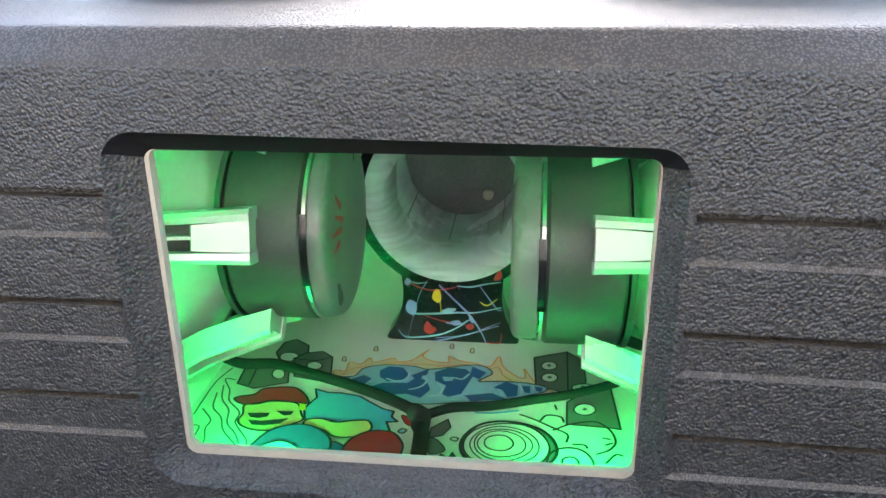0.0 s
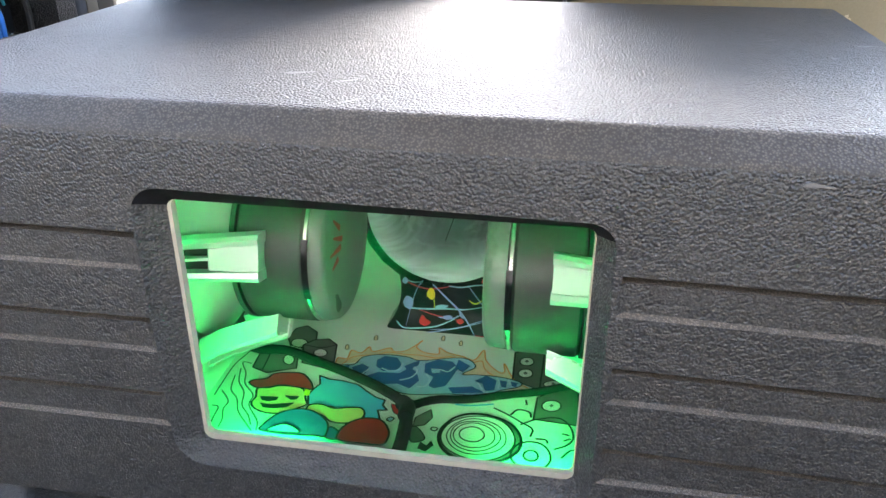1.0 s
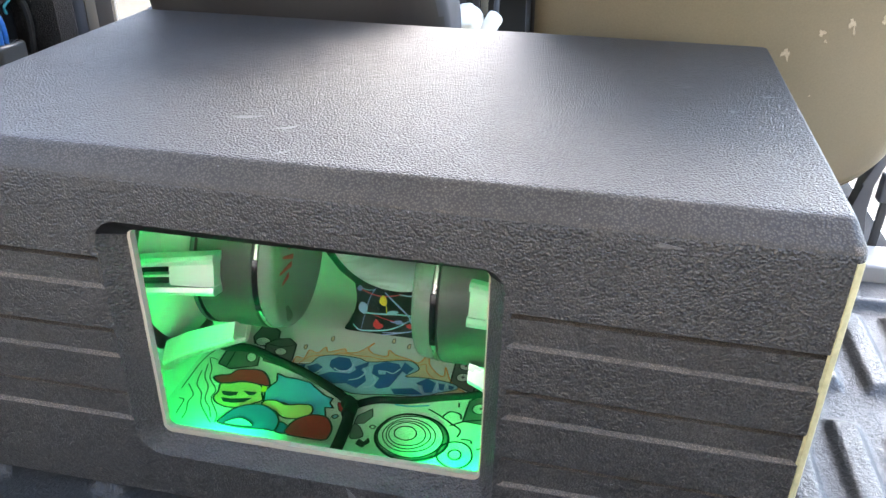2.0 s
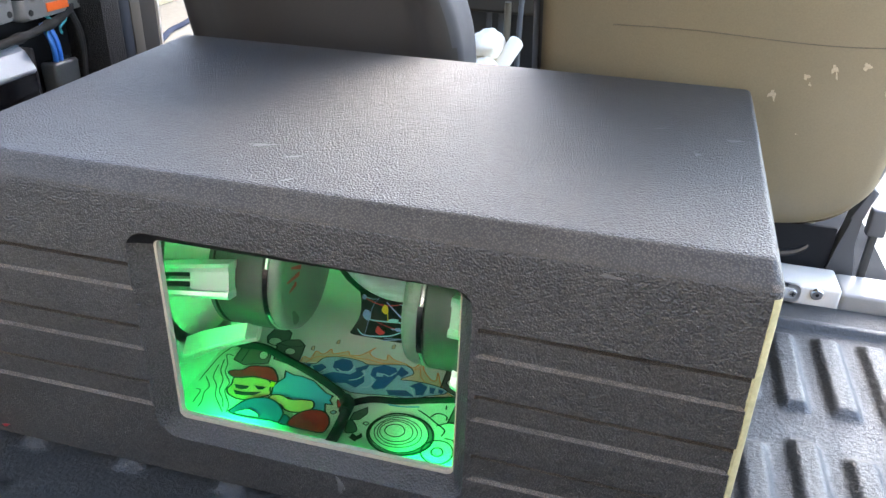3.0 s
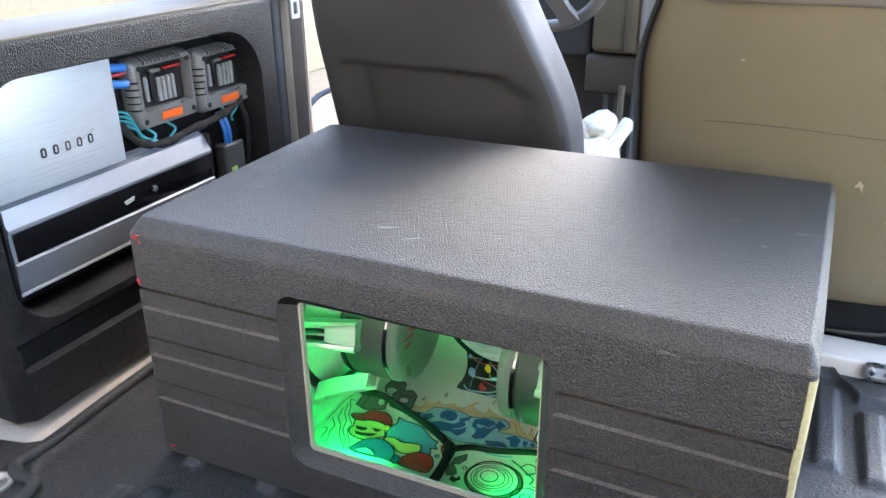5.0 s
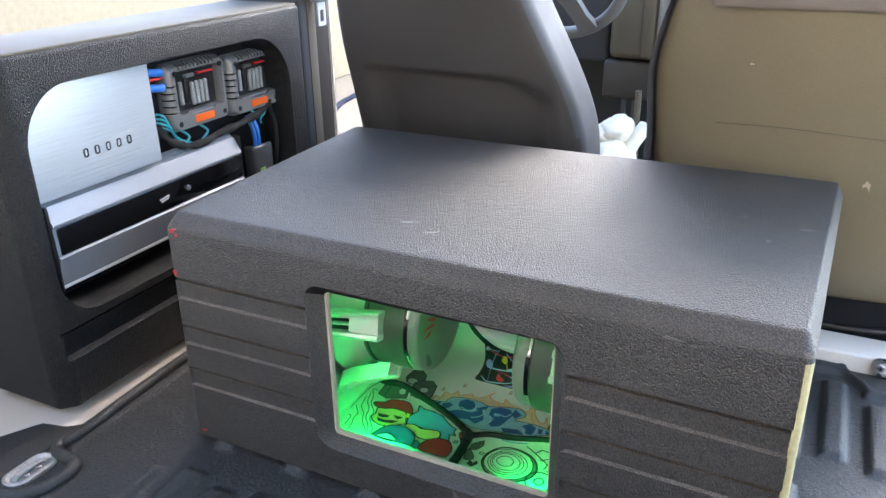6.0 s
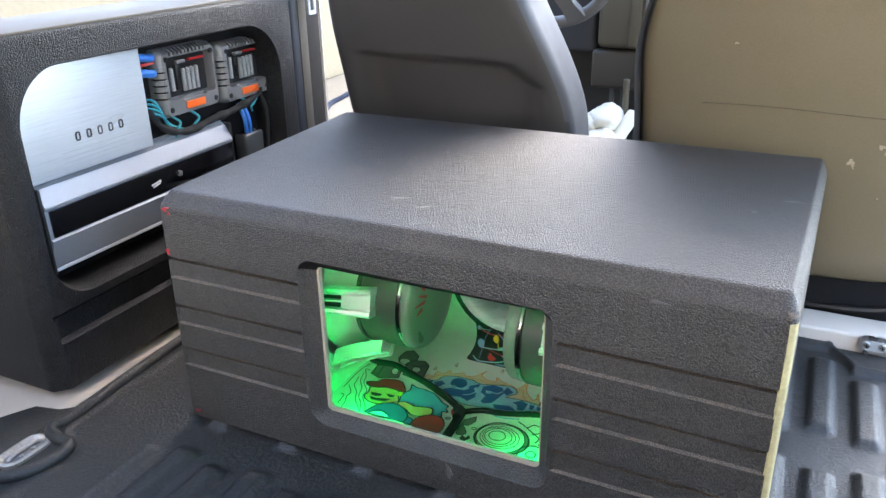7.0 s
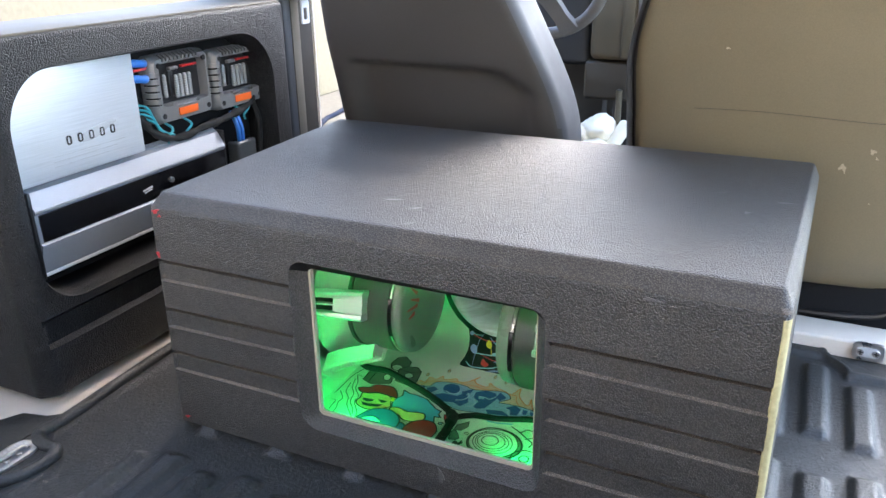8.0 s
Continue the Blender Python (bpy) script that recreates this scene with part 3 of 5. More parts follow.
    part("coil_holder", boxed((-0.711, y0 + 0.058, z0 + 0.046), (-0.704, y0 + 0.071, z1 - 0.034), 0.002), BLACK_PLASTIC, t)
    part("capacitor", boxed((-0.710, y0 + 0.060, z1 - 0.033), (-0.700, y0 + 0.084, z1 - 0.0265), 0.002), GUNMETAL, t, "grey capacitor")
    part("terminal", boxed((-0.708, y1 - 0.066, z1 - 0.031), (-0.700, y1 - 0.022, z1 - 0.0265), 0.001), RED_WIRE, t, "red terminal strip")
    part("badge", boxed((-0.691, ym - 0.020, z0 + 0.010), (-0.688, ym + 0.034, z0 + 0.0245), 0.0012), ORANGE, frame_part, "orange badge")
    for yy, zz in ((y0 + 0.020, z0 + 0.015), (y1 - 0.013, z0 + 0.015), (y0 + 0.020, z1 - 0.018), (y1 - 0.013, z1 - 0.018)):
        part("screw", revolve(bmesh.new(), ((-0.002, 0.0058), (0.0010, 0.0052), (0.0014, 0.003)), "x", (-0.690, yy, zz), 12), BLACK_PLASTIC, frame_part)
    return t


crossover(0.322, 0.482, 0.398, 0.527)
crossover(0.496, 0.652, 0.392, 0.517)

# wiring in the housing
w = thing("wire_loom", (-0.70, 0.45, 0.36), "black cloth-wrapped wire loom sagging below the crossovers", "cable")
part("loom", tube(bmesh.new(), ((-0.700, 0.285, 0.425), (-0.693, 0.315, 0.385), (-0.690, 0.370, 0.366), (-0.690, 0.45, 0.372), (-0.690, 0.53, 0.378), (-0.692, 0.60, 0.392), (-0.705, 0.64, 0.42)), lambda u: 0.0075 + 0.0012 * math.sin(37 * u) + 0.0008 * math.sin(81 * u), 9, 12), LOOM, w)
part("drop", tube(bmesh.new(), ((-0.695, 0.615, 0.395), (-0.690, 0.627, 0.35), (-0.694, 0.625, 0.28), (-0.70, 0.61, 0.21)), 0.006, 8, 8), LOOM, w)
for k in range(4):
    bm = tube(bmesh.new(), ((-0.704, 0.272, 0.445 - 0.006 * k), (-0.688, 0.296 + 0.004 * k, 0.440 - 0.010 * k), (-0.690, 0.318 + 0.004 * k, 0.400 - 0.004 * k), (-0.695, 0.340 + 0.01 * k, 0.37)), 0.0024, 6, 6)
    tagged(part("wire", bm, TEAL_WIRE), "thin teal speaker wire beside the brushed amplifier", "cable", "teal wires")
for yy in (0.352, 0.405, 0.555, 0.590):
    bm = tube(bmesh.new(), ((-0.704, yy, 0.398), (-0.688, yy + 0.004, 0.386), (-0.690, yy - 0.012, 0.372), (-0.695, yy - 0.005, 0.360)), 0.0024, 6, 6)
    tagged(part("wire", bm, TEAL_WIRE), "thin teal speaker wire looping below the crossovers", "cable", "teal wires")
for k, zz in enumerate((0.522, 0.494)):
    bm = tube(bmesh.new(), ((-0.695, 0.262, zz), (-0.688, 0.282, zz), (-0.690, 0.305, zz - 0.004), (-0.71, 0.325, zz - 0.006)), 0.0075, 10, 5)
    tagged(part("wire", bm, BLUE_WIRE), "thick blue power wire at the brushed amplifier", "cable", "blue wires")
tagged(part("wire", tube(bmesh.new(), ((-0.695, 0.262, 0.508), (-0.688, 0.29, 0.509), (-0.70, 0.32, 0.507)), 0.0028, 8, 5), RED_WIRE), "thin red wire between the blue ones", "cable")
for k in range(2):
    bm = tube(bmesh.new(), ((-0.700, 0.545 + 0.013 * k, 0.385), (-0.688, 0.548 + 0.013 * k, 0.350), (-0.690, 0.552 + 0.012 * k, 0.315)), 0.0046, 10, 5)
    tagged(part("wire", bm, BLUE_WIRE), "thick blue power wire into the fuse holder", "cable", "blue wires")
fuse = thing("fuse_holder", (-0.70, 0.565, 0.25), "smoky plastic fuse holder at the end of the blue wires", "fuse holder")
part("cover", boxed((-0.715, 0.535, 0.245), (-0.680, 0.600, 0.318), 0.007, 3), surface("smoky_plastic", (0.07, 0.075, 0.075), 0.15), fuse)
part("label", boxed((-0.6803, 0.548, 0.252), (-0.679, 0.566, 0.268), 0.0005), surface("green_label", (0.25, 0.45, 0.10), 0.5), fuse, "green label")

settle(before, (-0.0155, -0.0013, 0.0), (1, 1, 1.013))

# ---- speaker enclosure ----
BOX_BASE = (0.0, 0.27, 0.0)
enclosure = thing("speaker_enclosure", BOX_BASE, "black textured speaker enclosure with a lit window on the liner", "speaker box")
corners = ((-0.432, 0.0), (0.443, 0.0), (0.462, 0.554), (-0.447, 0.548))


def footprint(z, inset, r):
    """The box's outline at a height, drawn in from its sides, with round corners; the sides lean in a little towards the top."""
    u = (z - 0.011) / 0.385
    pts = [Vector((x * ((1.0 - 0.007 * u) if x < 0 else (1.003 - 0.009 * u)) + (inset if x < 0 else -inset) * 0.46, y + (inset if y < 0.1 else -0.3 * inset))) for x, y in corners]
    ring = []
    for k, p in enumerate(pts):
        back, ahead = (pts[k - 1] - p).normalized(), (pts[(k + 1) % 4] - p).normalized()
        for j in range(6):
            t = radians(18 * j)
            ring.append((*(p + r * (back + ahead) - r * (math.cos(t) * ahead + math.sin(t) * back)), z))
    return ring


EDGE = ((0.0, 0.011), (0.0, 0.371), (0.0006, 0.3742), (0.0022, 0.3772), (0.0045, 0.3797), (0.0160, 0.3912), (0.0185, 0.3935), (0.0215, 0.3952), (0.0260, 0.3960))
body = skin(bmesh.new(), [footprint(z, inset, max(0.006, 0.011 - 0.2 * inset)) for inset, z in EDGE])
bmesh.ops.recalc_face_normals(body, faces=body.faces)
# cavity, window recess and the three long grooves on either side
CAV_X, CAV_Y0, CAV_Y1, CAV_Z0, CAV_Z1 = 0.226, 0.024, 0.46, 0.035, 0.376
side_prof = [(CAV_Y0, CAV_Z0)] + [(CAV_Y1 - 0.09 + 0.09 * math.sin(radians(a)), CAV_Z0 + 0.09 - 0.09 * math.cos(radians(a))) for a in range(0, 91, 10)] + [(CAV_Y1, CAV_Z1), (CAV_Y0, CAV_Z1)]
cavity = prism(bmesh.new(), side_prof, "x", -CAV_X, CAV_X)
lean = lambda pts: [(x, z - 0.014 * x) for x, z in pts]
outer = lean(rounded(-0.1865, 0.1785, 0.0645, 0.3305, (0.030, 0.022, 0.020, 0.024), 8))
inner = rounded(-0.1660, 0.1655, 0.0830, 0.3185, (0.009, 0.009, 0.008, 0.008), 8)
brow = lean(rounded(-0.1840, 0.1760, 0.0670, 0.3290, (0.028, 0.020, 0.019, 0.023), 8))
far_out = [(x * 1.012, 0.2 + (z - 0.2) * 1.012) for x, z in outer]
recess = skin(bmesh.new(), [[(x, -0.002, z) for x, z in far_out], [(x, 0.0015, z) for x, z in outer], [(x, 0.005, z) for x, z in brow], [(x, 0.0160, z) for x, z in inner], [(x, 0.04, z) for x, z in inner]])
# each groove: upper and lower height beside the window, then at the corner of the box
GROOVES_L = ((0.2945, 0.264, 0.2950, 0.2625), (0.2165, 0.186, 0.2150, 0.1840), (0.1415, 0.1085, 0.1400, 0.1085))
GROOVES_R = ((0.2890, 0.258, 0.2860, 0.2520), (0.2100, 0.180, 0.2050, 0.1755), (0.1330, 0.0995, 0.1265, 0.0960))
cutters = []
for rows, xa, xb in ((GROOVES_L, -0.1875, -0.4265), (GROOVES_R, 0.1835, 0.4355)):
    e = 1 if xb > xa else -1
    for ta, ba, tb, bb in rows:
        cutters.append(skin(bmesh.new(), [[(xa - e * 0.007, -0.004, ba - 0.0045), (xb + e * 0.007, -0.004, bb - 0.0045), (xb + e * 0.007, -0.004, tb + 0.001), (xa - e * 0.007, -0.004, ta + 0.001)],
                                          [(xa + e * 0.006, 0.0042, ba + 0.0006), (xb - e * 0.006, 0.0042, bb + 0.0006), (xb - e * 0.006, 0.0042, tb + 0.0016), (xa + e * 0.006, 0.0042, ta + 0.0016)]]))
        cutters.append(skin(bmesh.new(), [[(xa + e * 0.002, y, ta - 0.0062), (xb, y, tb - 0.0062), (xb, y, tb + 0.0012), (xa + e * 0.002, y, ta + 0.0012)] for y in (0.0015, 0.013)]))
body = cut(body, cavity, recess, *cutters)
for f in body.faces:
    c = f.calc_center_median()
    if abs(c.x) < CAV_X + 0.001 and CAV_Y0 - 0.001 < c.y < CAV_Y1 + 0.001 and CAV_Z0 - 0.001 < c.z < CAV_Z1 + 0.001:
        f.material_index = 1
    # groove faces turned up: light from above put in as a paler coat
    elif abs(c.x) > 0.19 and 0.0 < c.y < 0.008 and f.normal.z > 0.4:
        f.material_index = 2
    # recess's downward upper face is blacked to hold its shade
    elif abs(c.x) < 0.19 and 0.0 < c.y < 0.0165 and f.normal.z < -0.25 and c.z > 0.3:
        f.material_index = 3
    # front top chamfer takes a browner coat with flatter pebbles
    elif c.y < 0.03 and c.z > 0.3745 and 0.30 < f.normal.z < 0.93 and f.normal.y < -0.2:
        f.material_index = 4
part("shell", body, (COAT, WHITE_INSIDE, LIT_LEDGE_COAT, BLACK_MATTE, CHAMFER_COAT), enclosure, smooth=32)

sheet = boxed((-0.172, 0.0245, 0.074), (0.172, 0.0285, 0.329), 0.0)
for f in sheet.faces:
    f.material_index = 0 if f.calc_center_median().y < 0.0246 else 1
pane = part("window_pane", sheet, (PANE, PANE_INNER), enclosure, "clear acrylic pane", 0)
pane.visible_shadow = False
ring_o = rounded(-0.1665, 0.1660, 0.0825, 0.3210, 0.009, 7)
ring_i = rounded(-0.1622, 0.1642, 0.0880, 0.3207, 0.006, 7)
bm = skin(bmesh.new(), [[(x, 0.0165, z) for x, z in ring_o], [(x, 0.0155, z * 0.985 + 0.0031) for x, z in ring_i], [(x, 0.0235, z) for x, z in ring_i], [(x, 0.0235, z) for x, z in ring_o], [(x, 0.0165, z) for x, z in ring_o]], False)
part("window_seal", bm, SEALANT, enclosure, "pale bead of sealant round the pane")
# chipped corner that shows the filler
bm = bmesh.new()
rnd = random.Random(4)
rings = []
for k in range(60):
    z = 0.016 + 0.352 * k / 59
    w = 0.0014 + 0.0007 * rnd.random()
    x0 = 0.4443 - 0.0040 * z / 0.396
    rings.append([(x0 - 0.0075 - w, 0.0016, z), (x0 - 0.0062 - 0.5 * w, -0.0001, z), (x0 - 0.0030, 0.0018, z), (x0 - 0.0008, 0.0045, z), (x0 + 0.0006, 0.0100 + 0.002 * rnd.random(), z), (x0 - 0.004, 0.012, z)])
part("worn_edge", skin(bm, rings), RAW_EDGE, enclosure, "worn edge showing pale yellow filler", 60)

# ---- subwoofers, motors towards each other ----
SY, SZ = 0.194, 0.211


STATIONS = ((0.136, 0.097, 0.023, 0.006), (0.165, 0.106, 0.021, 0.009), (0.195, 0.117, 0.0195, 0.011), (0.222, 0.132, 0.0185, 0.013))


SIDE = {-1: (0.0065, -0.002), 1: (-0.001, -0.017)}     # each driver sits a little off the common axis


def on_arm(sx, angle):
    """Turns (along, radius, across) of a basket arm into a place."""
    c, s = math.cos(radians(angle)), math.sin(radians(angle))
    dx, dz = SIDE[sx]
    return lambda x, r, w: (sx * x + dx, SY - c * r - s * w, SZ + dz + s * r - c * w)


def arm(sx, angle):
    """One cast basket arm: two tapered flanges, joined by a block at the magnet's end."""
    bm, put = bmesh.new(), on_arm(sx, angle)
    for e in (-1, 1):
        skin(bm, [[put(x, r - 0.012, e * w), put(x, r + h, e * w * 0.98), put(x, r + h + 0.003, e * w * 0.80), put(x, r + h + 0.002, e * w * 0.56), put(x, r - 0.012, e * w * 0.56)] for x, r, w, h in STATIONS])
    block = ((0.137, 0.097, 0.0125, 0.005), (0.150, 0.101, 0.012, 0.0065), (0.177, 0.110, 0.010, 0.0085), (0.180, 0.110, 0.009, 0.004))
    skin(bm, [[put(x, r - 0.012, w), put(x, r + h, w), put(x, r + h, -w), put(x, r - 0.012, -w)] for x, r, w, h in block])
    return bm


def slot(sx, angle):
    """A dark plate for the slot's shade between the flanges, with a thin bright rib left along its middle."""
    bm, put = bmesh.new(), on_arm(sx, angle)
    skin(bm, [[put(x, r - 0.010, 0.0118), put(x, r - 0.002, 0.0118), put(x, r - 0.002, -0.0118), put(x, r - 0.010, -0.0118)] for x, r, w, h in STATIONS[1:]])
    return bm


def rib(sx, angle):
    bm, put = bmesh.new(), on_arm(sx, angle)
    skin(bm, [[put(x, r - 0.003, 0.0016), put(x, r + h - 0.003, 0.0013), put(x, r + h - 0.003, -0.0013), put(x, r - 0.003, -0.0016)] for x, r, w, h in STATIONS[1:]])
    return bm


def subwoofer(sx):
    t = thing("subwoofer", (sx * 0.16, SY, SZ - 0.15), "subwoofer with a dark magnet and silver cast basket, inside the enclosure", "loudspeaker", "subwoofers in the enclosure")
    dx, dz = SIDE[sx]
    cen, cz = (dx, SY, SZ + dz), SZ + dz

    def turned(name, prof, mat, label="", seg=64):
        return part(name, revolve(bmesh.new(), [(sx * a, r) for a, r in prof], "x", cen, seg), mat, t, label, 35)
    turned("magnet", ((0.101, 0.078), (0.101, 0.0845), (0.104, 0.087), (0.163, 0.087), (0.166, 0.0845), (0.166, 0.05)), MAGNET, "dark ferrite magnet")
    turned("back_plate", ((0.0965, 0.06), (0.0965, 0.0850), (0.0975, 0.0865), (0.1005, 0.0865), (0.1005, 0.06)), STEEL, "bright steel back plate")
    e = 0.081 if sx < 0 else 0.074
    boot = turned("magnet_boot", ((e + 0.002, 0.012), (e, 0.030), (e - 0.0005, 0.060), (e, 0.076), (e + 0.0015, 0.0805), (e + 0.004, 0.083), (e + 0.009, 0.0845), (0.096, 0.0855), (0.096, 0.05)), BOOT, "smooth pale grey boot")
    # dark clip on the edge of the plate, and a plain red mark on the boot
    bm = bmesh.new()
    for a0 in (-17,):
        rings = []
        for k in range(9):
            a = radians(a0 + 40 * k / 8)
            rings.append([(sx * x + dx, SY - r * math.cos(a), cz + r * math.sin(a)) for x, r in ((0.0955, 0.0872), (0.1015, 0.0872), (0.1015, 0.0888), (0.0955, 0.0888))])
        skin(bm, rings)
    part("clip", bm, GLOSS_BLACK, t, "dark clip on the plate")
    bm = bmesh.new()
    for k, (a, r0, r1) in enumerate(((8, 0.030, 0.064), (24, 0.026, 0.056), (40, 0.038, 0.062), (-6, 0.040, 0.060))):
        ca, sa = math.cos(radians(a)), math.sin(radians(a))
        skin(bm, [[(sx * (e - 0.0008 + 0.0004 * j) + dx, SY - r * ca + q * sa, cz + r * sa + q * ca) for r, q in ((r0, -0.003), (r1, -0.0012), (r1, 0.0012), (r0, 0.003))] for j in (0, 2)])
    part("red_mark", bm, ART_RED, boot, "plain red mark on the boot")
    turned("top_plate", ((0.167, 0.04), (0.167, 0.088), (0.172, 0.088), (0.172, 0.04)), MAGNET)
    for angle in ((12, 72, 132, 192, 252, 306) if sx < 0 else (21, 81, 141, 201, 261, 309)):
        limb = part("basket_arm", arm(sx, angle), ALU, t, "silver cast aluminium arm")
        # dark plate put in the open slot as its shade
        part("slot_shade", slot(sx, angle), BLACK_PLASTIC, limb, "dark plate for the shaded slot in the arm")
        part("rib", rib(sx, angle), ALU, limb)
    turned("cone_back", ((0.173, 0.05), (0.176, 0.062), (0.200, 0.085), (0.2245, 0.128), (0.2255, 0.128), (0.2255, 0.05)), WHITE_INSIDE, "pale back of the cone")
    turned("basket_rim", ((0.216, 0.128), (0.216, 0.150), (0.2256, 0.153), (0.2256, 0.128), (0.216, 0.128)), ALU, "silver basket rim", 48)
    return t


subwoofer(-1)
subwoofer(1)

def curve(points, steps=5):
    """A closed smooth line through the points."""
    pts, out, n = [Vector(p) for p in points], [], len(points)
    for k in range(n):
        p0, p1, p2, p3 = pts[k - 1], pts[k], pts[(k + 1) % n], pts[(k + 2) % n]
        for j in range(steps):
            t = j / steps
            out.append(tuple(0.5 * (2 * p1 + (p2 - p0) * t + (2 * p0 - 5 * p1 + 4 * p2 - p3) * t * t + (3 * p1 - p0 - 3 * p2 + p3) * t ** 3)))
    return out


# ---- round port on its splash-painted stand ----
port = thing("bass_port", (-0.010, 0.35, 0.030), "grey flared port on a black stand with bright paint splashes", "speaker port")
PC, PZ = 0.0080, 0.199
outline = []
for k in range(21):
    a = radians(-58 + 296 * k / 20)
    outline.append((PC + 0.103 * math.cos(a), PZ + 0.103 * math.sin(a)))
for e in (-1, 1):
    foot = []
    for k in range(13):
        u = k / 12
        foot.append((PC + e * (0.0545 - 0.003 * math.sin(math.pi * u) + 0.018 * u ** 2.2), 0.110 - (0.110 - 0.039) * u))
    foot += [(PC + e * 0.0712, 0.0362), (PC + e * 0.066, 0.0354)]
    outline += foot if e < 0 else foot[::-1]
plate = prism(bmesh.new(), outline, "y", 0.302, 0.335)
hole = revolve(bmesh.new(), ((0.28, 0.0895), (0.38, 0.0895)), "y", (PC, 0, PZ), 48)
STAND = surface("gloss_black_stand", (0.012, 0.012, 0.014), 0.18, vary=0.3)
part("stand", cut(plate, hole), STAND, port, "gloss black stand")
flare = [(0.300 + 0.062 * (1 - math.cos(radians(a))) + 0.0, 0.068 + 0.020 * (1 - math.sin(radians(a))) ** 1.5) for a in range(0, 91, 9)]
prof = flare + [(0.455, 0.068), (0.455, 0.0715)] + [(y, r + 0.0035) for y, r in flare[::-1]]
part("flare", revolve(bmesh.new(), prof, "y", (PC, 0, PZ), 64, closed=True), PORT_GREY, port, "glossy mottled grey flare", 50)
part("port_end", revolve(bmesh.new(), ((0.4545, 0.070), (0.456, 0.070)), "y", (PC, 0, PZ), 40), surface("dim_grey_port_end", (0.16, 0.165, 0.17), 0.7, vary=0.3, blotch=30), port, "dim grey far end")
for a in (215, 262, 318):
    ca, sa = math.cos(radians(a)), math.sin(radians(a))
    put = lambda r, w, y: (PC + r * ca - w * sa, y, PZ + r * sa + w * ca)
    bm = skin(bmesh.new(), [[put(0.0685, -0.0006, y), put(0.0685, 0.0006, y), put(0.0676, 0.0005, y), put(0.0676, -0.0005, y)] for y in (0.364, 0.4540)])
    part("seam", bm, MAGNET, port, "dark seam inside the port")
part("screw", revolve(bmesh.new(), ((0.446, 0.004), (0.447, 0.0065), (0.4544, 0.0065)), "y", (PC + 0.030, 0, PZ - 0.040), 14), SEALANT, port, "pale fixing at the far end")


def drip(mat, points, wide):
    """A thrown line of paint on the stand's face, thinner towards its ends."""
    bm = tube(bmesh.new(), [(x, 0.3017, z) for x, z in points], lambda u: wide * (0.45 + 0.55 * math.sin(math.pi * min(1, 0.08 + u))), 6, 6)
    part("splash", bm, mat, port)


def blot(mat, points):
    part("splash", prism(bmesh.new(), curve(points), "y", 0.3004, 0.3025), mat, port)


drip(ART_SKY, [(-0.0415, 0.0697), (-0.0303, 0.0677), (-0.0106, 0.0686), (0.0116, 0.0708), (0.0337, 0.0717), (0.0609, 0.0788)], 0.0011)
drip(ART_SKY, [(-0.052, 0.0471), (-0.0436, 0.0388), (-0.025, 0.0398), (-0.0023, 0.0447), (0.0173, 0.0554), (0.0241, 0.0619)], 0.001)
drip(ART_VIOLET, [(-0.0063, 0.1028), (0.0088, 0.0872), (0.0254, 0.07), (0.0382, 0.0505), (0.0469, 0.031)], 0.0011)
drip(ART_VIOLET, [(-0.0308, 0.0309), (-0.0024, 0.0372), (0.0285, 0.0463), (0.0587, 0.0571)], 0.0008)
drip(ART_VIOLET, [(-0.0108, 0.0389), (0.0229, 0.0441), (0.045, 0.0538), (0.06, 0.0608)], 0.0006)
drip(ART_RED, [(-0.0394, 0.1045), (-0.0256, 0.0986), (-0.0105, 0.0963), (0.0088, 0.0999), (0.0156, 0.1033)], 0.0008)
drip(ART_SKY, [(0.0128, 0.1022), (0.0278, 0.1017), (0.044, 0.1056), (0.0601, 0.1083)], 0.0009)
drip(ART_RED, [(0.0454, 0.0357), (0.0593, 0.0359), (0.0617, 0.0481)], 0.0008)
drip(ART_VIOLET, [(0.0359, 0.1052), (0.047, 0.0893), (0.0569, 0.0762), (0.0615, 0.0757)], 0.0006)
drip(ART_VIOLET, [(-0.0181, 0.1079), (-0.0271, 0.0916), (-0.0354, 0.0623), (-0.0422, 0.035)], 0.0005)
drip(ART_RED, [(-0.0275, 0.0679), (-0.0051, 0.0606), (0.0172, 0.0574), (0.0284, 0.0543)], 0.0006)
drip(ART_VIOLET, [(0.0005, 0.0579), (0.0172, 0.0574), (0.0283, 0.0639)], 0.001)
drip(ART_YELLOW, [(0.0376, 0.0847), (0.0431, 0.0811), (0.0478, 0.0816), (0.0566, 0.0887)], 0.0009)
drip(ART_YELLOW, [(-0.0056, 0.0858), (-0.0045, 0.0749), (-0.0051, 0.067)], 0.0006)
drip(ART_SKY, [(-0.038, 0.1061), (-0.0297, 0.1038), (-0.0181, 0.1055)], 0.0005)
blot(ART_YELLOW, [(-0.0138, 0.0882), (-0.0105, 0.0969), (-0.0055, 0.0961), (-0.0039, 0.086), (-0.0083, 0.0824)])
blot(ART_VIOLET, [(-0.0428, 0.076), (-0.039, 0.0836), (-0.0323, 0.0817), (-0.0307, 0.074), (-0.0337, 0.0664), (-0.0401, 0.0689)])
blot(ART_VIOLET, [(-0.0435, 0.105), (-0.0401, 0.1096), (-0.0363, 0.1057), (-0.04, 0.1013)])
blot(ART_RED, [(-0.0235, 0.049), (-0.0197, 0.0591), (-0.015, 0.0541), (-0.0094, 0.0495), (-0.0165, 0.0442)])
blot(ART_RED, [(0.052, 0.1112), (0.0584, 0.1224), (0.0605, 0.1135)])
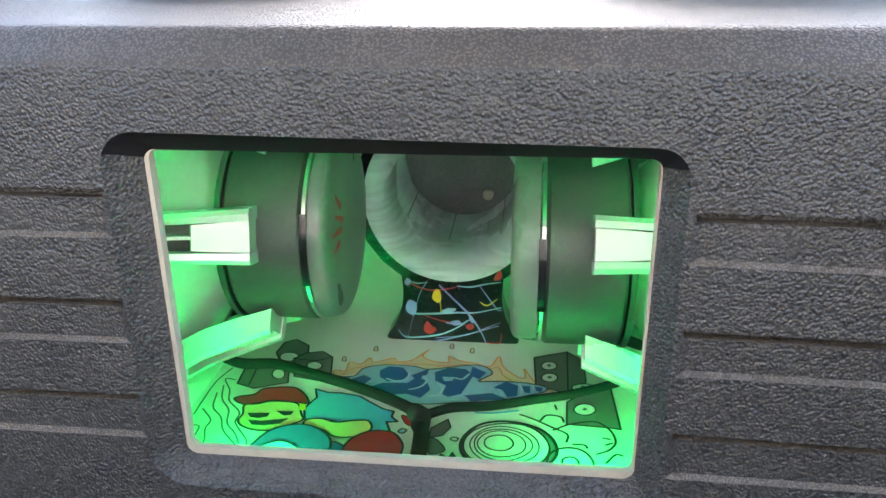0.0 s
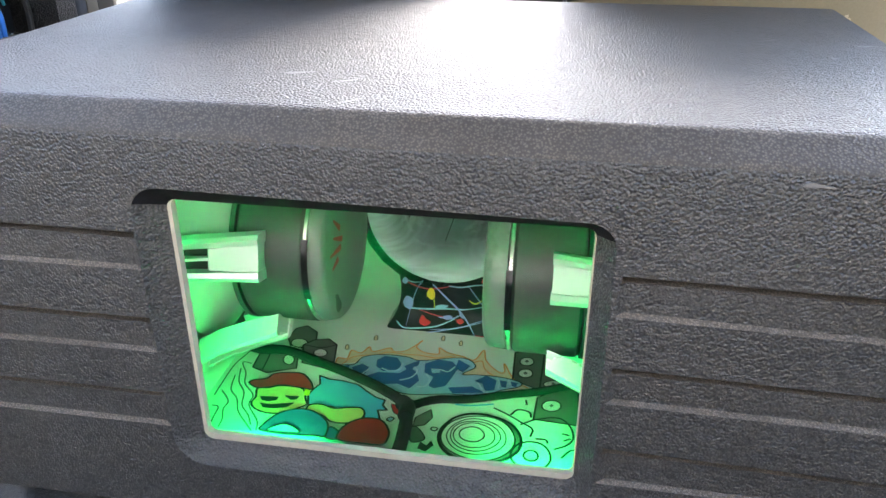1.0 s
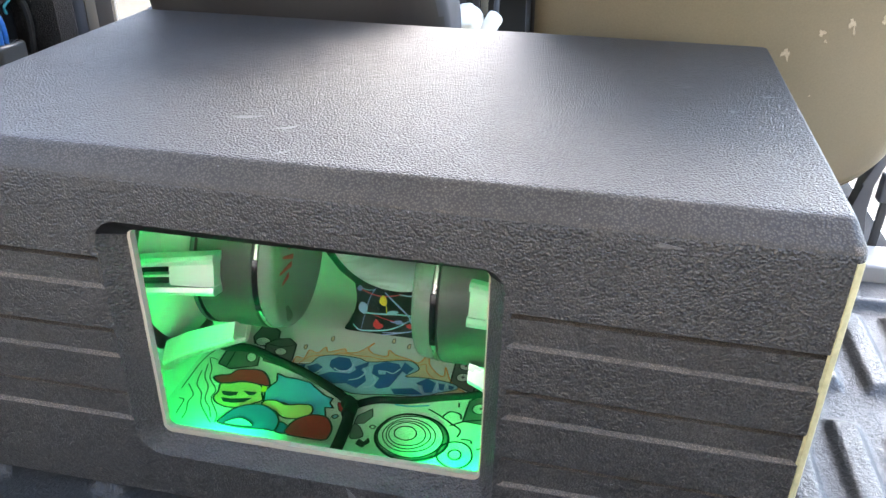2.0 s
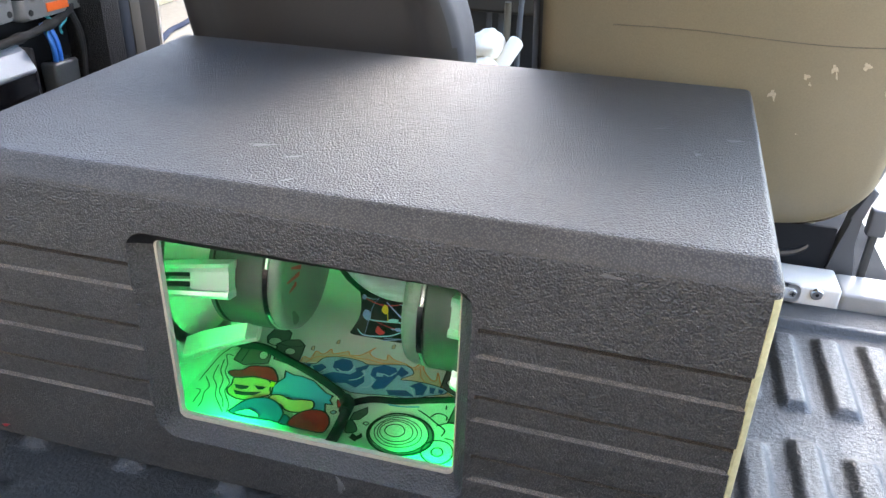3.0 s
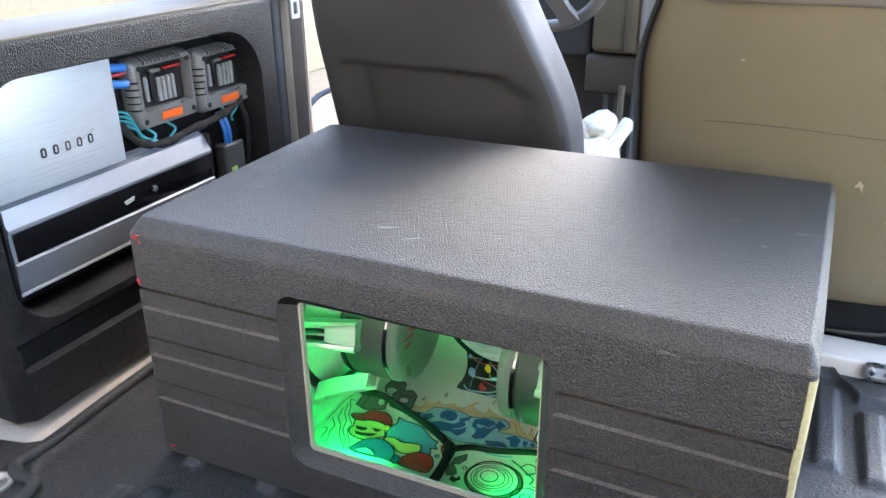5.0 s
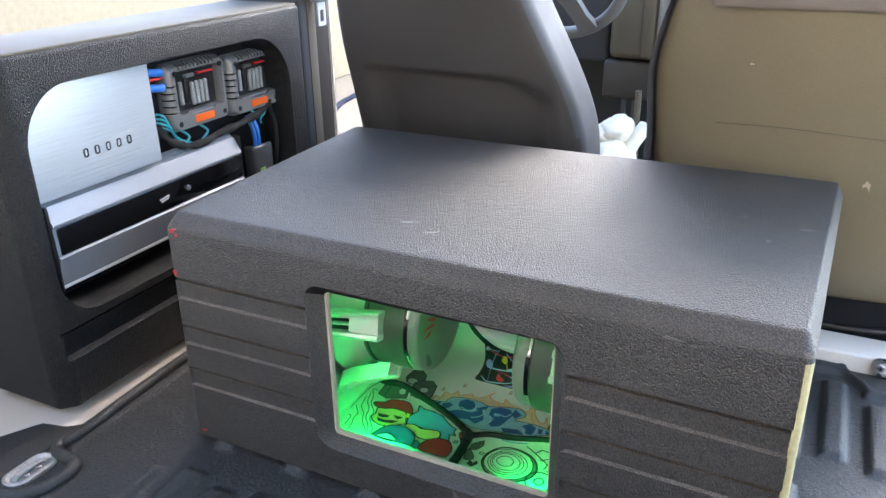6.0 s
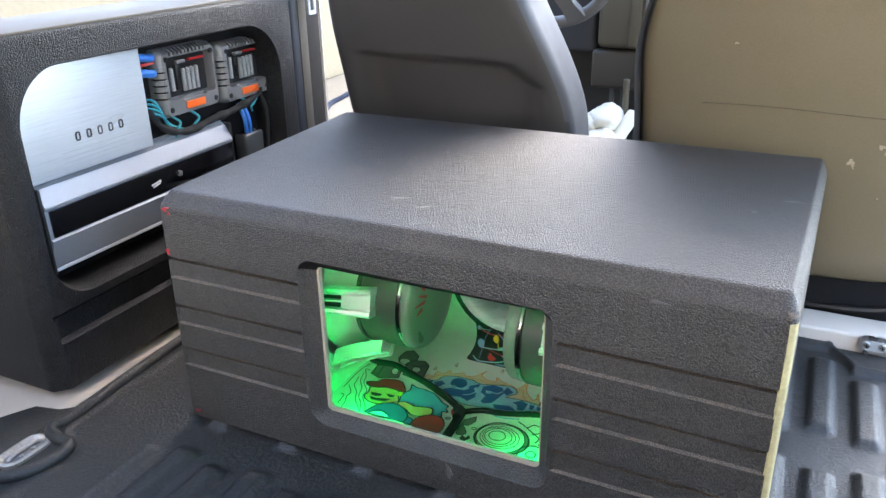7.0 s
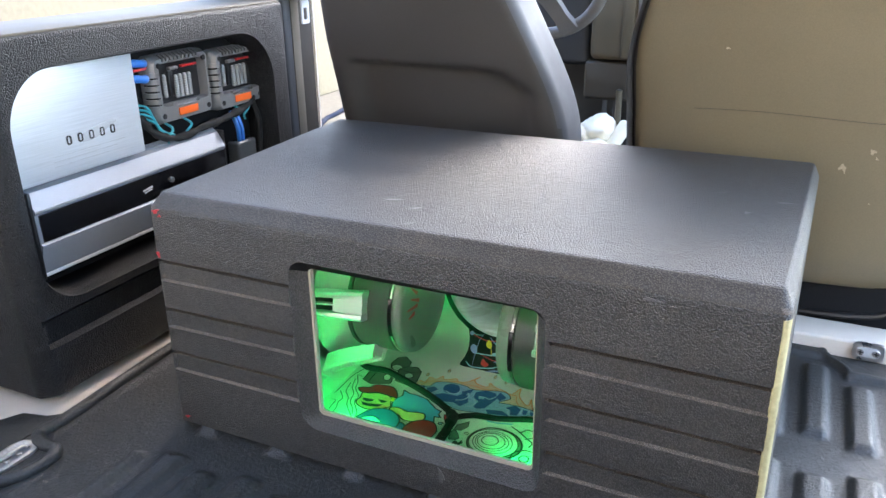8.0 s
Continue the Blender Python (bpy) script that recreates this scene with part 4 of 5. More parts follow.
blot(ART_RED, [(0.0228, 0.0547), (0.0278, 0.0584), (0.0317, 0.0544), (0.027, 0.051)])
blot(ART_SKY, [(-0.0037, 0.0719), (0.0033, 0.0757), (0.0121, 0.075), (0.0033, 0.07)])
blot(ART_VIOLET, [(0.0061, 0.0594), (0.0144, 0.0616), (0.0172, 0.058), (0.0103, 0.0557)])
blot(ART_VIOLET, [(0.026, 0.0669), (0.0296, 0.0663), (0.0316, 0.0601), (0.0283, 0.0607)])

# ---- painted enclosure floor ----
art = thing("floor_painting", (0.0, 0.18, 0.0305), "cartoon graffiti painting in bright marker colours on the enclosure floor", "painting")
FZ = 0.0352


def patch(name, outline, mat, level, label=""):
    z = FZ + 0.00035 * level
    return part(name, prism(bmesh.new(), outline, "z", z - 0.0001, z + 0.0003), mat, art, label, 0)


def ring_patch(name, cx, cy, rx, ry, w, mat, level, turn=0.0):
    z = FZ + 0.00035 * level
    o, i = ellipse(cx, cy, rx, ry, 44, turn, 0.015, int(cx * 9999)), ellipse(cx, cy, rx - w, ry - w * 0.8, 44, turn, 0.015, int(cx * 9999))
    bm = skin(bmesh.new(), [[(*p, z) for p in o], [(*p, z + 0.0003) for p in o], [(*p, z + 0.0003) for p in i], [(*p, z) for p in i], [(*p, z) for p in o]], False)
    return part(name, bm, mat, art, "", 0)


def stroke(name, points, w, mat, level, label=""):
    """A flat brush line on the floor."""
    z = FZ + 0.00035 * level
    bm = tube(bmesh.new(), [(x, y, z) for x, y in points], w, 6, 6)
    for v in bm.verts:
        v.co.z = z + (0.00030 if v.co.z > z + 1e-6 else 0.0)
    return part(name, bm, mat, art, label, 0)


def outlined(name, shape, mat, level, w=0.0011, sharp=False):
    shape = list(shape) if sharp else curve(shape, 4)
    patch(name, shape, mat, level)
    ring = shape + [shape[0]]
    if sharp:
        ring = [(a[0] + (c[0] - a[0]) * u, a[1] + (c[1] - a[1]) * u) for a, c in zip(ring, ring[1:]) for u in (0.0, 0.04, 0.5, 0.96)] + [ring[-1]]
    stroke("outline", ring, w, ART_BLACK, level + 1.5)


# shapes of the cartoon group, kept plain, then the flames, the swirl and the drawn loudspeakers
outlined("pale_shape", [(-0.1762, 0.1556), (-0.1647, 0.1587), (-0.1509, 0.1647), (-0.1276, 0.1631), (-0.1187, 0.1466), (-0.1143, 0.1369), (-0.1225, 0.1287), (-0.1344, 0.1192), (-0.1508, 0.1164), (-0.1659, 0.1213), (-0.1735, 0.1304), (-0.1727, 0.1411)], ART_PALE, 1)
outlined("red_shape", [(-0.189, 0.1631), (-0.1845, 0.1691), (-0.1727, 0.1734), (-0.1672, 0.1836), (-0.1547, 0.188), (-0.1363, 0.1888), (-0.1231, 0.1769), (-0.1163, 0.1632), (-0.1276, 0.1631), (-0.1509, 0.1647), (-0.1647, 0.1587), (-0.1772, 0.1555)], ART_RED, 4)
patch("yellow_bar", [(-0.1244, 0.1618), (-0.1181, 0.1618), (-0.1156, 0.1514), (-0.1218, 0.1514)], ART_YELLOW, 4)
patch("dark_bar", [(-0.1687, 0.1424), (-0.148, 0.1442), (-0.1482, 0.1388), (-0.1558, 0.1351), (-0.164, 0.1362)], ART_BLACK, 3)
patch("dark_bar", [(-0.1426, 0.1479), (-0.1261, 0.1489), (-0.1276, 0.1434), (-0.1335, 0.1413)], ART_BLACK, 3)
patch("dark_bar", [(-0.1643, 0.1312), (-0.1518, 0.1306), (-0.1277, 0.1374), (-0.1334, 0.1285), (-0.1473, 0.1245), (-0.1583, 0.1243)], ART_BLACK, 3)
outlined("blue_shape", [(-0.1126, 0.1372), (-0.1177, 0.1539), (-0.1147, 0.1653), (-0.1107, 0.1741), (-0.116, 0.1895), (-0.1024, 0.1842), (-0.0888, 0.1846), (-0.0694, 0.1803), (-0.058, 0.1712), (-0.0443, 0.161), (-0.033, 0.1576), (-0.0337, 0.1488), (-0.027, 0.1414), (-0.0369, 0.1397), (-0.0313, 0.1257), (-0.048, 0.1245), (-0.0542, 0.1402), (-0.074, 0.1335), (-0.0883, 0.1378), (-0.1049, 0.135)], ART_BLUE, 2, sharp=True)
outlined("peach_shape", [(-0.1117, 0.1305), (-0.1086, 0.1361), (-0.0971, 0.1381), (-0.0827, 0.1337), (-0.0666, 0.1381), (-0.0538, 0.1386), (-0.0484, 0.1277), (-0.0544, 0.1169), (-0.0676, 0.1115), (-0.0806, 0.1125), (-0.0916, 0.1205), (-0.108, 0.1244)], ART_PALE, 5)
outlined("navy_shape", [(-0.1469, 0.087), (-0.1454, 0.0967), (-0.1399, 0.1106), (-0.1305, 0.1205), (-0.115, 0.1259), (-0.1013, 0.1238), (-0.0876, 0.1146), (-0.0798, 0.103), (-0.0792, 0.0876), (-0.0895, 0.0874), (-0.1055, 0.0856), (-0.1259, 0.0843)], ART_NAVY, 8)
outlined("pale_highlight", [(-0.1394, 0.0867), (-0.1266, 0.0977), (-0.1142, 0.0956), (-0.1058, 0.0877), (-0.1262, 0.0852)], ART_SKY, 11, 0.0008)
outlined("navy_shape", [(-0.0794, 0.1031), (-0.0681, 0.0987), (-0.0656, 0.0868), (-0.0783, 0.0877)], ART_NAVY, 6)
outlined("red_shape", [(-0.0661, 0.099), (-0.0596, 0.1128), (-0.0453, 0.1224), (-0.0282, 0.1213), (-0.0176, 0.1072), (-0.0158, 0.0952), (-0.0194, 0.085), (-0.0393, 0.0837), (-0.0642, 0.0855)], ART_RED, 8)
stroke("wavy_line", [(-0.2012, 0.2008), (-0.2121, 0.201), (-0.2004, 0.1811), (-0.1941, 0.163), (-0.1772, 0.1439), (-0.1747, 0.1267), (-0.1564, 0.103), (-0.1517, 0.0884)], 0.0008, ART_LINE, 1)
stroke("wavy_line", [(-0.211, 0.1754), (-0.2049, 0.1501), (-0.1913, 0.1344), (-0.1822, 0.1152), (-0.1641, 0.0952), (-0.1567, 0.0875)], 0.0008, ART_LINE, 1)
stroke("wavy_line", [(-0.2138, 0.1467), (-0.1994, 0.1295), (-0.199, 0.1157), (-0.1932, 0.1), (-0.1919, 0.0873)], 0.0008, ART_LINE, 1)
stroke("wavy_line", [(-0.2132, 0.1202), (-0.2056, 0.118), (-0.2037, 0.1015), (-0.2023, 0.0936)], 0.0008, ART_LINE, 1)
stroke("wavy_line", [(-0.2097, 0.1893), (-0.2021, 0.1654), (-0.1888, 0.1473), (-0.182, 0.1255), (-0.1693, 0.1107), (-0.1605, 0.0958)], 0.0008, ART_LINE, 1)
stroke("wavy_line", [(-0.2129, 0.2238), (-0.2196, 0.1957), (-0.2195, 0.1625), (-0.2185, 0.1369)], 0.0008, ART_LINE, 1)
outlined("drawn_speaker", [(-0.1774, 0.2582), (-0.1754, 0.2815), (-0.1639, 0.2896), (-0.147, 0.277), (-0.1399, 0.2469), (-0.1537, 0.2402), (-0.1698, 0.244)], ART_GREY, 1, 0.0010, True)
outlined("pale_ring", [(-0.1505, 0.2508), (-0.1513, 0.2438), (-0.1573, 0.24), (-0.1651, 0.2415), (-0.1703, 0.2474), (-0.1697, 0.2544), (-0.1636, 0.2583), (-0.1556, 0.2568)], ART_WHITE, 3.5, 0.0008)
outlined("drawn_speaker", [(-0.1963, 0.1916), (-0.1994, 0.2303), (-0.1909, 0.2404), (-0.1549, 0.2293), (-0.1465, 0.198), (-0.1768, 0.1843)], ART_GREY, 3.5, 0.0010, True)
outlined("pale_ring", [(-0.154, 0.2129), (-0.1536, 0.206), (-0.1571, 0.2026), (-0.1625, 0.2045), (-0.1667, 0.2107), (-0.1672, 0.2176), (-0.1637, 0.2211), (-0.1582, 0.2191)], ART_WHITE, 6.0, 0.0008)
outlined("drawn_speaker", [(-0.1539, 0.2445), (-0.1444, 0.2571), (-0.1273, 0.2622), (-0.1142, 0.2512), (-0.1075, 0.2167), (-0.1175, 0.2029), (-0.143, 0.2086)], ART_GREY, 6, 0.0010, True)
outlined("pale_ring", [(-0.1202, 0.2318), (-0.1209, 0.2261), (-0.1257, 0.223), (-0.1319, 0.2243), (-0.1359, 0.2292), (-0.1353, 0.235), (-0.1305, 0.2381), (-0.1242, 0.2368)], ART_WHITE, 8.5, 0.0008)
stroke("drawn_edge", [(-0.1837, 0.1898), (-0.1853, 0.2096), (-0.1878, 0.2323)], 0.0008, ART_BLACK, 6)
stroke("drawn_edge", [(-0.1539, 0.2445), (-0.1298, 0.2421), (-0.1142, 0.2512)], 0.0007, ART_BLACK, 8)
flame = [(-0.1063, 0.2159), (-0.1057, 0.2284), (-0.0953, 0.2277), (-0.0945, 0.2456), (-0.0847, 0.2421), (-0.0798, 0.2455), (-0.0753, 0.2567), (-0.0685, 0.2474), (-0.0506, 0.2583), (-0.0447, 0.2515), (-0.0297, 0.2566), (-0.0153, 0.2802), (-0.02, 0.2661), (-0.0093, 0.2559), (0.0082, 0.2553), (0.0074, 0.2681), (0.0189, 0.2597), (0.0368, 0.255), (0.0517, 0.25), (0.0604, 0.2718), (0.0658, 0.2499), (0.0818, 0.2307), (0.0885, 0.2319), (0.0869, 0.2485), (0.0964, 0.2261), (0.105, 0.2137), (0.1189, 0.2048)]
patch("flame", flame + [(0.0984, 0.1969), (0.0533, 0.2165), (-0.0349, 0.2404), (-0.0878, 0.2215)], ART_FLAME, 0.2)
stroke("flame_line", flame, 0.0008, ART_ORANGE, 2)
stroke("flame_line", [(-0.0977, 0.2158), (-0.0904, 0.231), (-0.075, 0.2387), (-0.0636, 0.2396), (-0.0513, 0.2488), (-0.0279, 0.2476), (-0.0137, 0.249), (0.0068, 0.2464), (0.0259, 0.2517), (0.047, 0.2432), (0.0603, 0.249), (0.0664, 0.2329), (0.0801, 0.2201), (0.0925, 0.2185), (0.1054, 0.2079)], 0.0006, ART_ORANGE, 2)
outlined("pale_swirl", [(-0.1022, 0.2117), (-0.0837, 0.2172), (-0.0766, 0.2333), (-0.0555, 0.2419), (-0.0266, 0.2418), (-0.0086, 0.2373), (0.0375, 0.2501), (0.0549, 0.2358), (0.0421, 0.2183), (0.0584, 0.2197), (0.0856, 0.2196), (0.1076, 0.2141), (0.107, 0.205), (0.088, 0.1951), (0.0683, 0.183), (0.0319, 0.1791), (-0.0119, 0.1717), (-0.0413, 0.1822), (-0.0766, 0.2016)], ART_SKY, 3, 0.0007)
patch("blue_swirl", [(-0.0595, 0.2287), (-0.0518, 0.2385), (-0.0372, 0.2375), (-0.0286, 0.2241), (-0.0333, 0.2137), (-0.0476, 0.2089), (-0.0572, 0.2168)], ART_NAVY, 5.5)
patch("blue_swirl", [(-0.0845, 0.2098), (-0.0742, 0.2188), (-0.065, 0.2131), (-0.0664, 0.2), (-0.078, 0.2014)], ART_NAVY, 5.5)
patch("blue_swirl", [(-0.0652, 0.1955), (-0.0525, 0.2057), (-0.0278, 0.2075), (-0.0194, 0.2208), (-0.0094, 0.2129), (-0.0037, 0.1976), (-0.0114, 0.1819), (-0.0263, 0.1883), (-0.0418, 0.1844), (-0.0571, 0.1909)], ART_NAVY, 5.5)
patch("blue_swirl", [(-0.0031, 0.2309), (0.0105, 0.2415), (0.0278, 0.24), (0.0358, 0.2277), (0.0312, 0.209), (0.027, 0.1928), (0.0147, 0.1863), (0.0085, 0.1906), (0.011, 0.207), (-0.0008, 0.2144)], ART_NAVY, 5.5)
patch("blue_swirl", [(0.034, 0.2455), (0.0487, 0.2347), (0.0422, 0.2217), (0.0328, 0.2291)], ART_NAVY, 5.5)
patch("blue_swirl", [(0.0302, 0.1898), (0.056, 0.1964), (0.0703, 0.1877), (0.0369, 0.1808)], ART_NAVY, 5.5)
patch("blue_swirl", [(0.0578, 0.2071), (0.0693, 0.2192), (0.0815, 0.212), (0.0807, 0.1939), (0.0712, 0.1914), (0.0663, 0.204)], ART_NAVY, 5.5)
patch("blue_swirl", [(0.0849, 0.2126), (0.0931, 0.2121), (0.0933, 0.2005), (0.0879, 0.2013)], ART_NAVY, 5.5)
patch("blue_swirl", [(0.0976, 0.2124), (0.1052, 0.2105), (0.1037, 0.2031), (0.099, 0.205)], ART_NAVY, 5.5)
patch("blue_swirl", [(-0.0259, 0.2221), (-0.01, 0.2371), (-0.01, 0.2272), (-0.0193, 0.2136)], ART_NAVY, 5.5)
patch("blue_swirl", [(-0.0961, 0.2103), (-0.0879, 0.2136), (-0.0873, 0.2045)], ART_NAVY, 5.5)
stroke("pale_line", [(-0.0501, 0.2132), (-0.0393, 0.2093), (-0.0293, 0.2143), (-0.0285, 0.2266)], 0.0011, ART_ICE, 8)
stroke("pale_line", [(-0.0248, 0.194), (-0.0138, 0.2005), (-0.0089, 0.213), (-0.014, 0.2217)], 0.0011, ART_ICE, 8)
stroke("pale_line", [(0.0022, 0.2102), (0.0082, 0.1996), (0.005, 0.1878), (-0.0039, 0.1849)], 0.0011, ART_ICE, 8)
stroke("pale_line", [(0.0059, 0.2203), (0.0169, 0.2207), (0.0255, 0.2188), (0.0322, 0.2295)], 0.0011, ART_ICE, 8)
stroke("pale_line", [(0.0618, 0.2032), (0.0703, 0.1877), (0.075, 0.1885)], 0.0011, ART_ICE, 8)
stroke("pale_line", [(0.0818, 0.2167), (0.0848, 0.2057), (0.0847, 0.1968)], 0.0011, ART_ICE, 8)
stroke("pale_line", [(0.0947, 0.2142), (0.0969, 0.2055)], 0.0011, ART_ICE, 8)
stroke("pale_line", [(-0.0781, 0.1966), (-0.0701, 0.198), (-0.0644, 0.2084)], 0.0011, ART_ICE, 8)
patch("pale_glint", [(0.006, 0.2193), (0.0155, 0.2209), (0.0173, 0.2151), (0.0086, 0.2127)], ART_SKY, 8.5)
stroke("pale_line", [(0.0422, 0.1637), (0.0602, 0.1647), (0.0827, 0.171)], 0.0014, ART_BLUE, 2)
outlined("drop", [(-0.0739, 0.2725), (-0.0746, 0.28), (-0.0719, 0.2816), (-0.07, 0.2726)], ART_FLAME, 1, 0.0005)
outlined("drop", [(0.0069, 0.2851), (0.0068, 0.2927), (0.0095, 0.2942), (0.0107, 0.2852)], ART_FLAME, 1, 0.0005)
outlined("drop", [(0.0295, 0.2776), (0.0296, 0.2851), (0.0323, 0.2867), (0.0333, 0.2777)], ART_FLAME, 1, 0.0005)
outlined("drop", [(-0.1029, 0.2473), (-0.1038, 0.2545), (-0.1012, 0.256), (-0.0991, 0.2475)], ART_FLAME, 1, 0.0005)
outlined("drawn_speaker", [(0.0974, 0.2729), (0.1321, 0.2881), (0.1295, 0.2043), (0.0988, 0.2172)], ART_GREY, 1, 0.0010, True)
outlined("drawn_speaker", [(0.1321, 0.2881), (0.1482, 0.2713), (0.1483, 0.2279), (0.1295, 0.2043)], ART_GREY, 1, 0.0008, True)
outlined("drawn_speaker", [(0.1282, 0.1889), (0.1579, 0.2194), (0.171, 0.2217), (0.1738, 0.1477), (0.1645, 0.1492), (0.1261, 0.1514)], ART_GREY, 2.5, 0.0010, True)
outlined("pale_ring", [(0.1203, 0.2556), (0.1183, 0.2494), (0.1129, 0.2461), (0.1071, 0.2475), (0.1044, 0.2529), (0.1063, 0.2592), (0.1118, 0.2627), (0.1176, 0.2612)], ART_WHITE, 5, 0.0008)
patch("grey_dot", [(0.1099, 0.2539), (0.1121, 0.2572), (0.1148, 0.2547), (0.1125, 0.2514)], ART_GREY, 7.5)
outlined("pale_ring", [(0.1204, 0.232), (0.1184, 0.2257), (0.1129, 0.2224), (0.1071, 0.2238), (0.1043, 0.2293), (0.1062, 0.2357), (0.1117, 0.2391), (0.1176, 0.2376)], ART_WHITE, 5, 0.0008)
patch("grey_dot", [(0.1099, 0.2303), (0.1121, 0.2335), (0.1147, 0.2311), (0.1125, 0.2279)], ART_GREY, 7.5)
outlined("pale_ring", [(0.1538, 0.1775), (0.1511, 0.1704), (0.1441, 0.1664), (0.1369, 0.168), (0.1336, 0.1741), (0.1363, 0.1814), (0.1433, 0.1854), (0.1506, 0.1838)], ART_WHITE, 5, 0.0008)
patch("grey_dot", [(0.1415, 0.1755), (0.1436, 0.1783), (0.146, 0.1762), (0.1438, 0.1734)], ART_GREY, 7.5)
outlined("pale_ring", [(0.1553, 0.2172), (0.1522, 0.2122), (0.1445, 0.2091), (0.1366, 0.2096), (0.1332, 0.2135), (0.1362, 0.2185), (0.144, 0.2216), (0.1519, 0.2211)], ART_WHITE, 5, 0.0008)
patch("grey_dot", [(0.1419, 0.2149), (0.1441, 0.218), (0.1466, 0.2157), (0.1443, 0.2126)], ART_GREY, 7.5)
stroke("drawn_line", [(0.1132, 0.1405), (0.1298, 0.152), (0.1519, 0.1577), (0.164, 0.146), (0.1673, 0.1276), (0.1604, 0.1155), (0.1488, 0.1082)], 0.0011, ART_BLACK, 4)
stroke("drawn_line", [(0.0835, 0.1636), (0.0969, 0.1564), (0.1129, 0.1452), (0.1259, 0.1357), (0.1247, 0.1234)], 0.0011, ART_BLACK, 4)
stroke("drawn_line", [(0.1021, 0.1545), (0.1089, 0.1646), (0.1212, 0.1626), (0.1237, 0.1541)], 0.0011, ART_BLACK, 4)
stroke("drawn_line", [(0.1562, 0.0964), (0.1652, 0.1092), (0.1722, 0.1086)], 0.0011, ART_BLACK, 4)
stroke("drawn_line", [(0.1297, 0.1213), (0.14, 0.1212), (0.1426, 0.1161)], 0.0011, ART_BLACK, 4)
stroke("drawn_line", [(0.1165, 0.1826), (0.1178, 0.1744)], 0.0011, ART_BLACK, 4)
stroke("drawn_line", [(0.1563, 0.1333), (0.1636, 0.1315)], 0.0011, ART_BLACK, 4)
stroke("drawn_line", [(0.1578, 0.1224), (0.1649, 0.1265)], 0.0011, ART_BLACK, 4)
outlined("grey_shape", [(0.0047, 0.1349), (0.0185, 0.1502), (0.0223, 0.1378), (0.0162, 0.1242), (0.0044, 0.1202)], ART_GREY, 1, 0.0007, True)
outlined("grey_shape", [(0.0041, 0.119), (0.012, 0.1173), (0.0202, 0.1028), (0.0074, 0.097)], ART_GREY, 1, 0.0007)
patch("dark_bar", [(0.0155, 0.0893), (0.0169, 0.0986), (0.0238, 0.0943), (0.0272, 0.1022), (0.0308, 0.0955), (0.0242, 0.0854)], ART_BLACK, 1)
outlined("pale_oval", [(0.0236, 0.1192), (0.026, 0.1227), (0.0303, 0.1211), (0.0283, 0.117)], ART_WHITE, 1, 0.0008)
outlined("pale_oval", [(-0.0242, 0.1268), (-0.0209, 0.1313), (-0.0168, 0.1292), (-0.0198, 0.1244)], ART_SKY, 1, 0.0008)
outlined("red_bit", [(-0.0249, 0.1524), (-0.0182, 0.1493), (-0.0136, 0.1378), (-0.019, 0.1389)], ART_RED, 1, 0.0006)

# big drawn cone and round clouds
patch("drawn_cone", ellipse(0.0745, 0.1135, 0.043, 0.039, 40), ART_WHITE, 0.4)
patch("drawn_rim", ellipse(0.0745, 0.1135, 0.043, 0.039, 40), ART_GREY, 0.8)
patch("drawn_cone", ellipse(0.0715, 0.1155, 0.0375, 0.0345, 40), ART_WHITE, 1.4)
for q, w in ((1.0, 0.0030), (0.885, 0.0016), (0.71, 0.0012), (0.60, 0.0012), (0.50, 0.0012), (0.31, 0.0014)):
    ring_patch("drawn_ring", 0.0745 - 0.012 * (1 - q), 0.1135 + 0.006 * (1 - q), 0.043 * q, 0.039 * q, w, ART_BLACK, 3)
for r, w in ((0.0205, 0.0022), (0.0080, 0.0020)):
    ring_patch("drawn_ring", 0.1270, 0.0955, r, r * 1.05, w, ART_BLACK, 3)

# ---- Y-shaped cable ----
cab = thing("speaker_cable", (0.0, 0.15, 0.031), "black sleeved speaker cable forking on the painted floor", "cable")
part("lead", tube(bmesh.new(), ((-0.222, 0.226, 0.046), (-0.200, 0.221, 0.0425), (-0.166, 0.224, 0.0420), (-0.126, 0.209, 0.0420), (-0.088, 0.194, 0.0420), (-0.051, 0.1755, 0.0425), (-0.021, 0.157, 0.0425), (-0.006, 0.142, 0.0430)), 0.0056, 10, 8), LOOM, cab)
part("lead", tube(bmesh.new(), ((-0.005, 0.140, 0.043), (0.007, 0.153, 0.0415), (0.024, 0.1625, 0.0410), (0.056, 0.169, 0.0405), (0.097, 0.184, 0.0405), (0.133, 0.196, 0.0410), (0.175, 0.218, 0.0420), (0.215, 0.240, 0.048)), 0.0046, 10, 8), LOOM, cab)
part("trunk_lead", tube(bmesh.new(), ((-0.005, 0.148, 0.043), (-0.003, 0.129, 0.0425), (-0.001, 0.107, 0.0425), (0.0, 0.085, 0.0425), (0.0, 0.055, 0.0425), (0.0, 0.027, 0.0425)), 0.0070, 10, 8), LOOM, cab)
part("splice", tube(bmesh.new(), ((-0.013, 0.149, 0.043), (-0.005, 0.141, 0.0435), (-0.004, 0.126, 0.043)), 0.0086, 10, 5), RUBBER, cab)

# ---- green light strips behind the window's rim ----
LED = (0.0, 1.0, 0.15)


def strip(name, eye, target, sx, sy, watts, spread):
    lamp = new(name, bpy.data.lights.new(name, "AREA"))
    lamp.data.shape, lamp.data.size, lamp.data.size_y, lamp.data.energy, lamp.data.color = "RECTANGLE", sx, sy, watts, LED
    lamp.data.spread = radians(spread)
    lamp.matrix_world = look(eye, target)
    return lamp


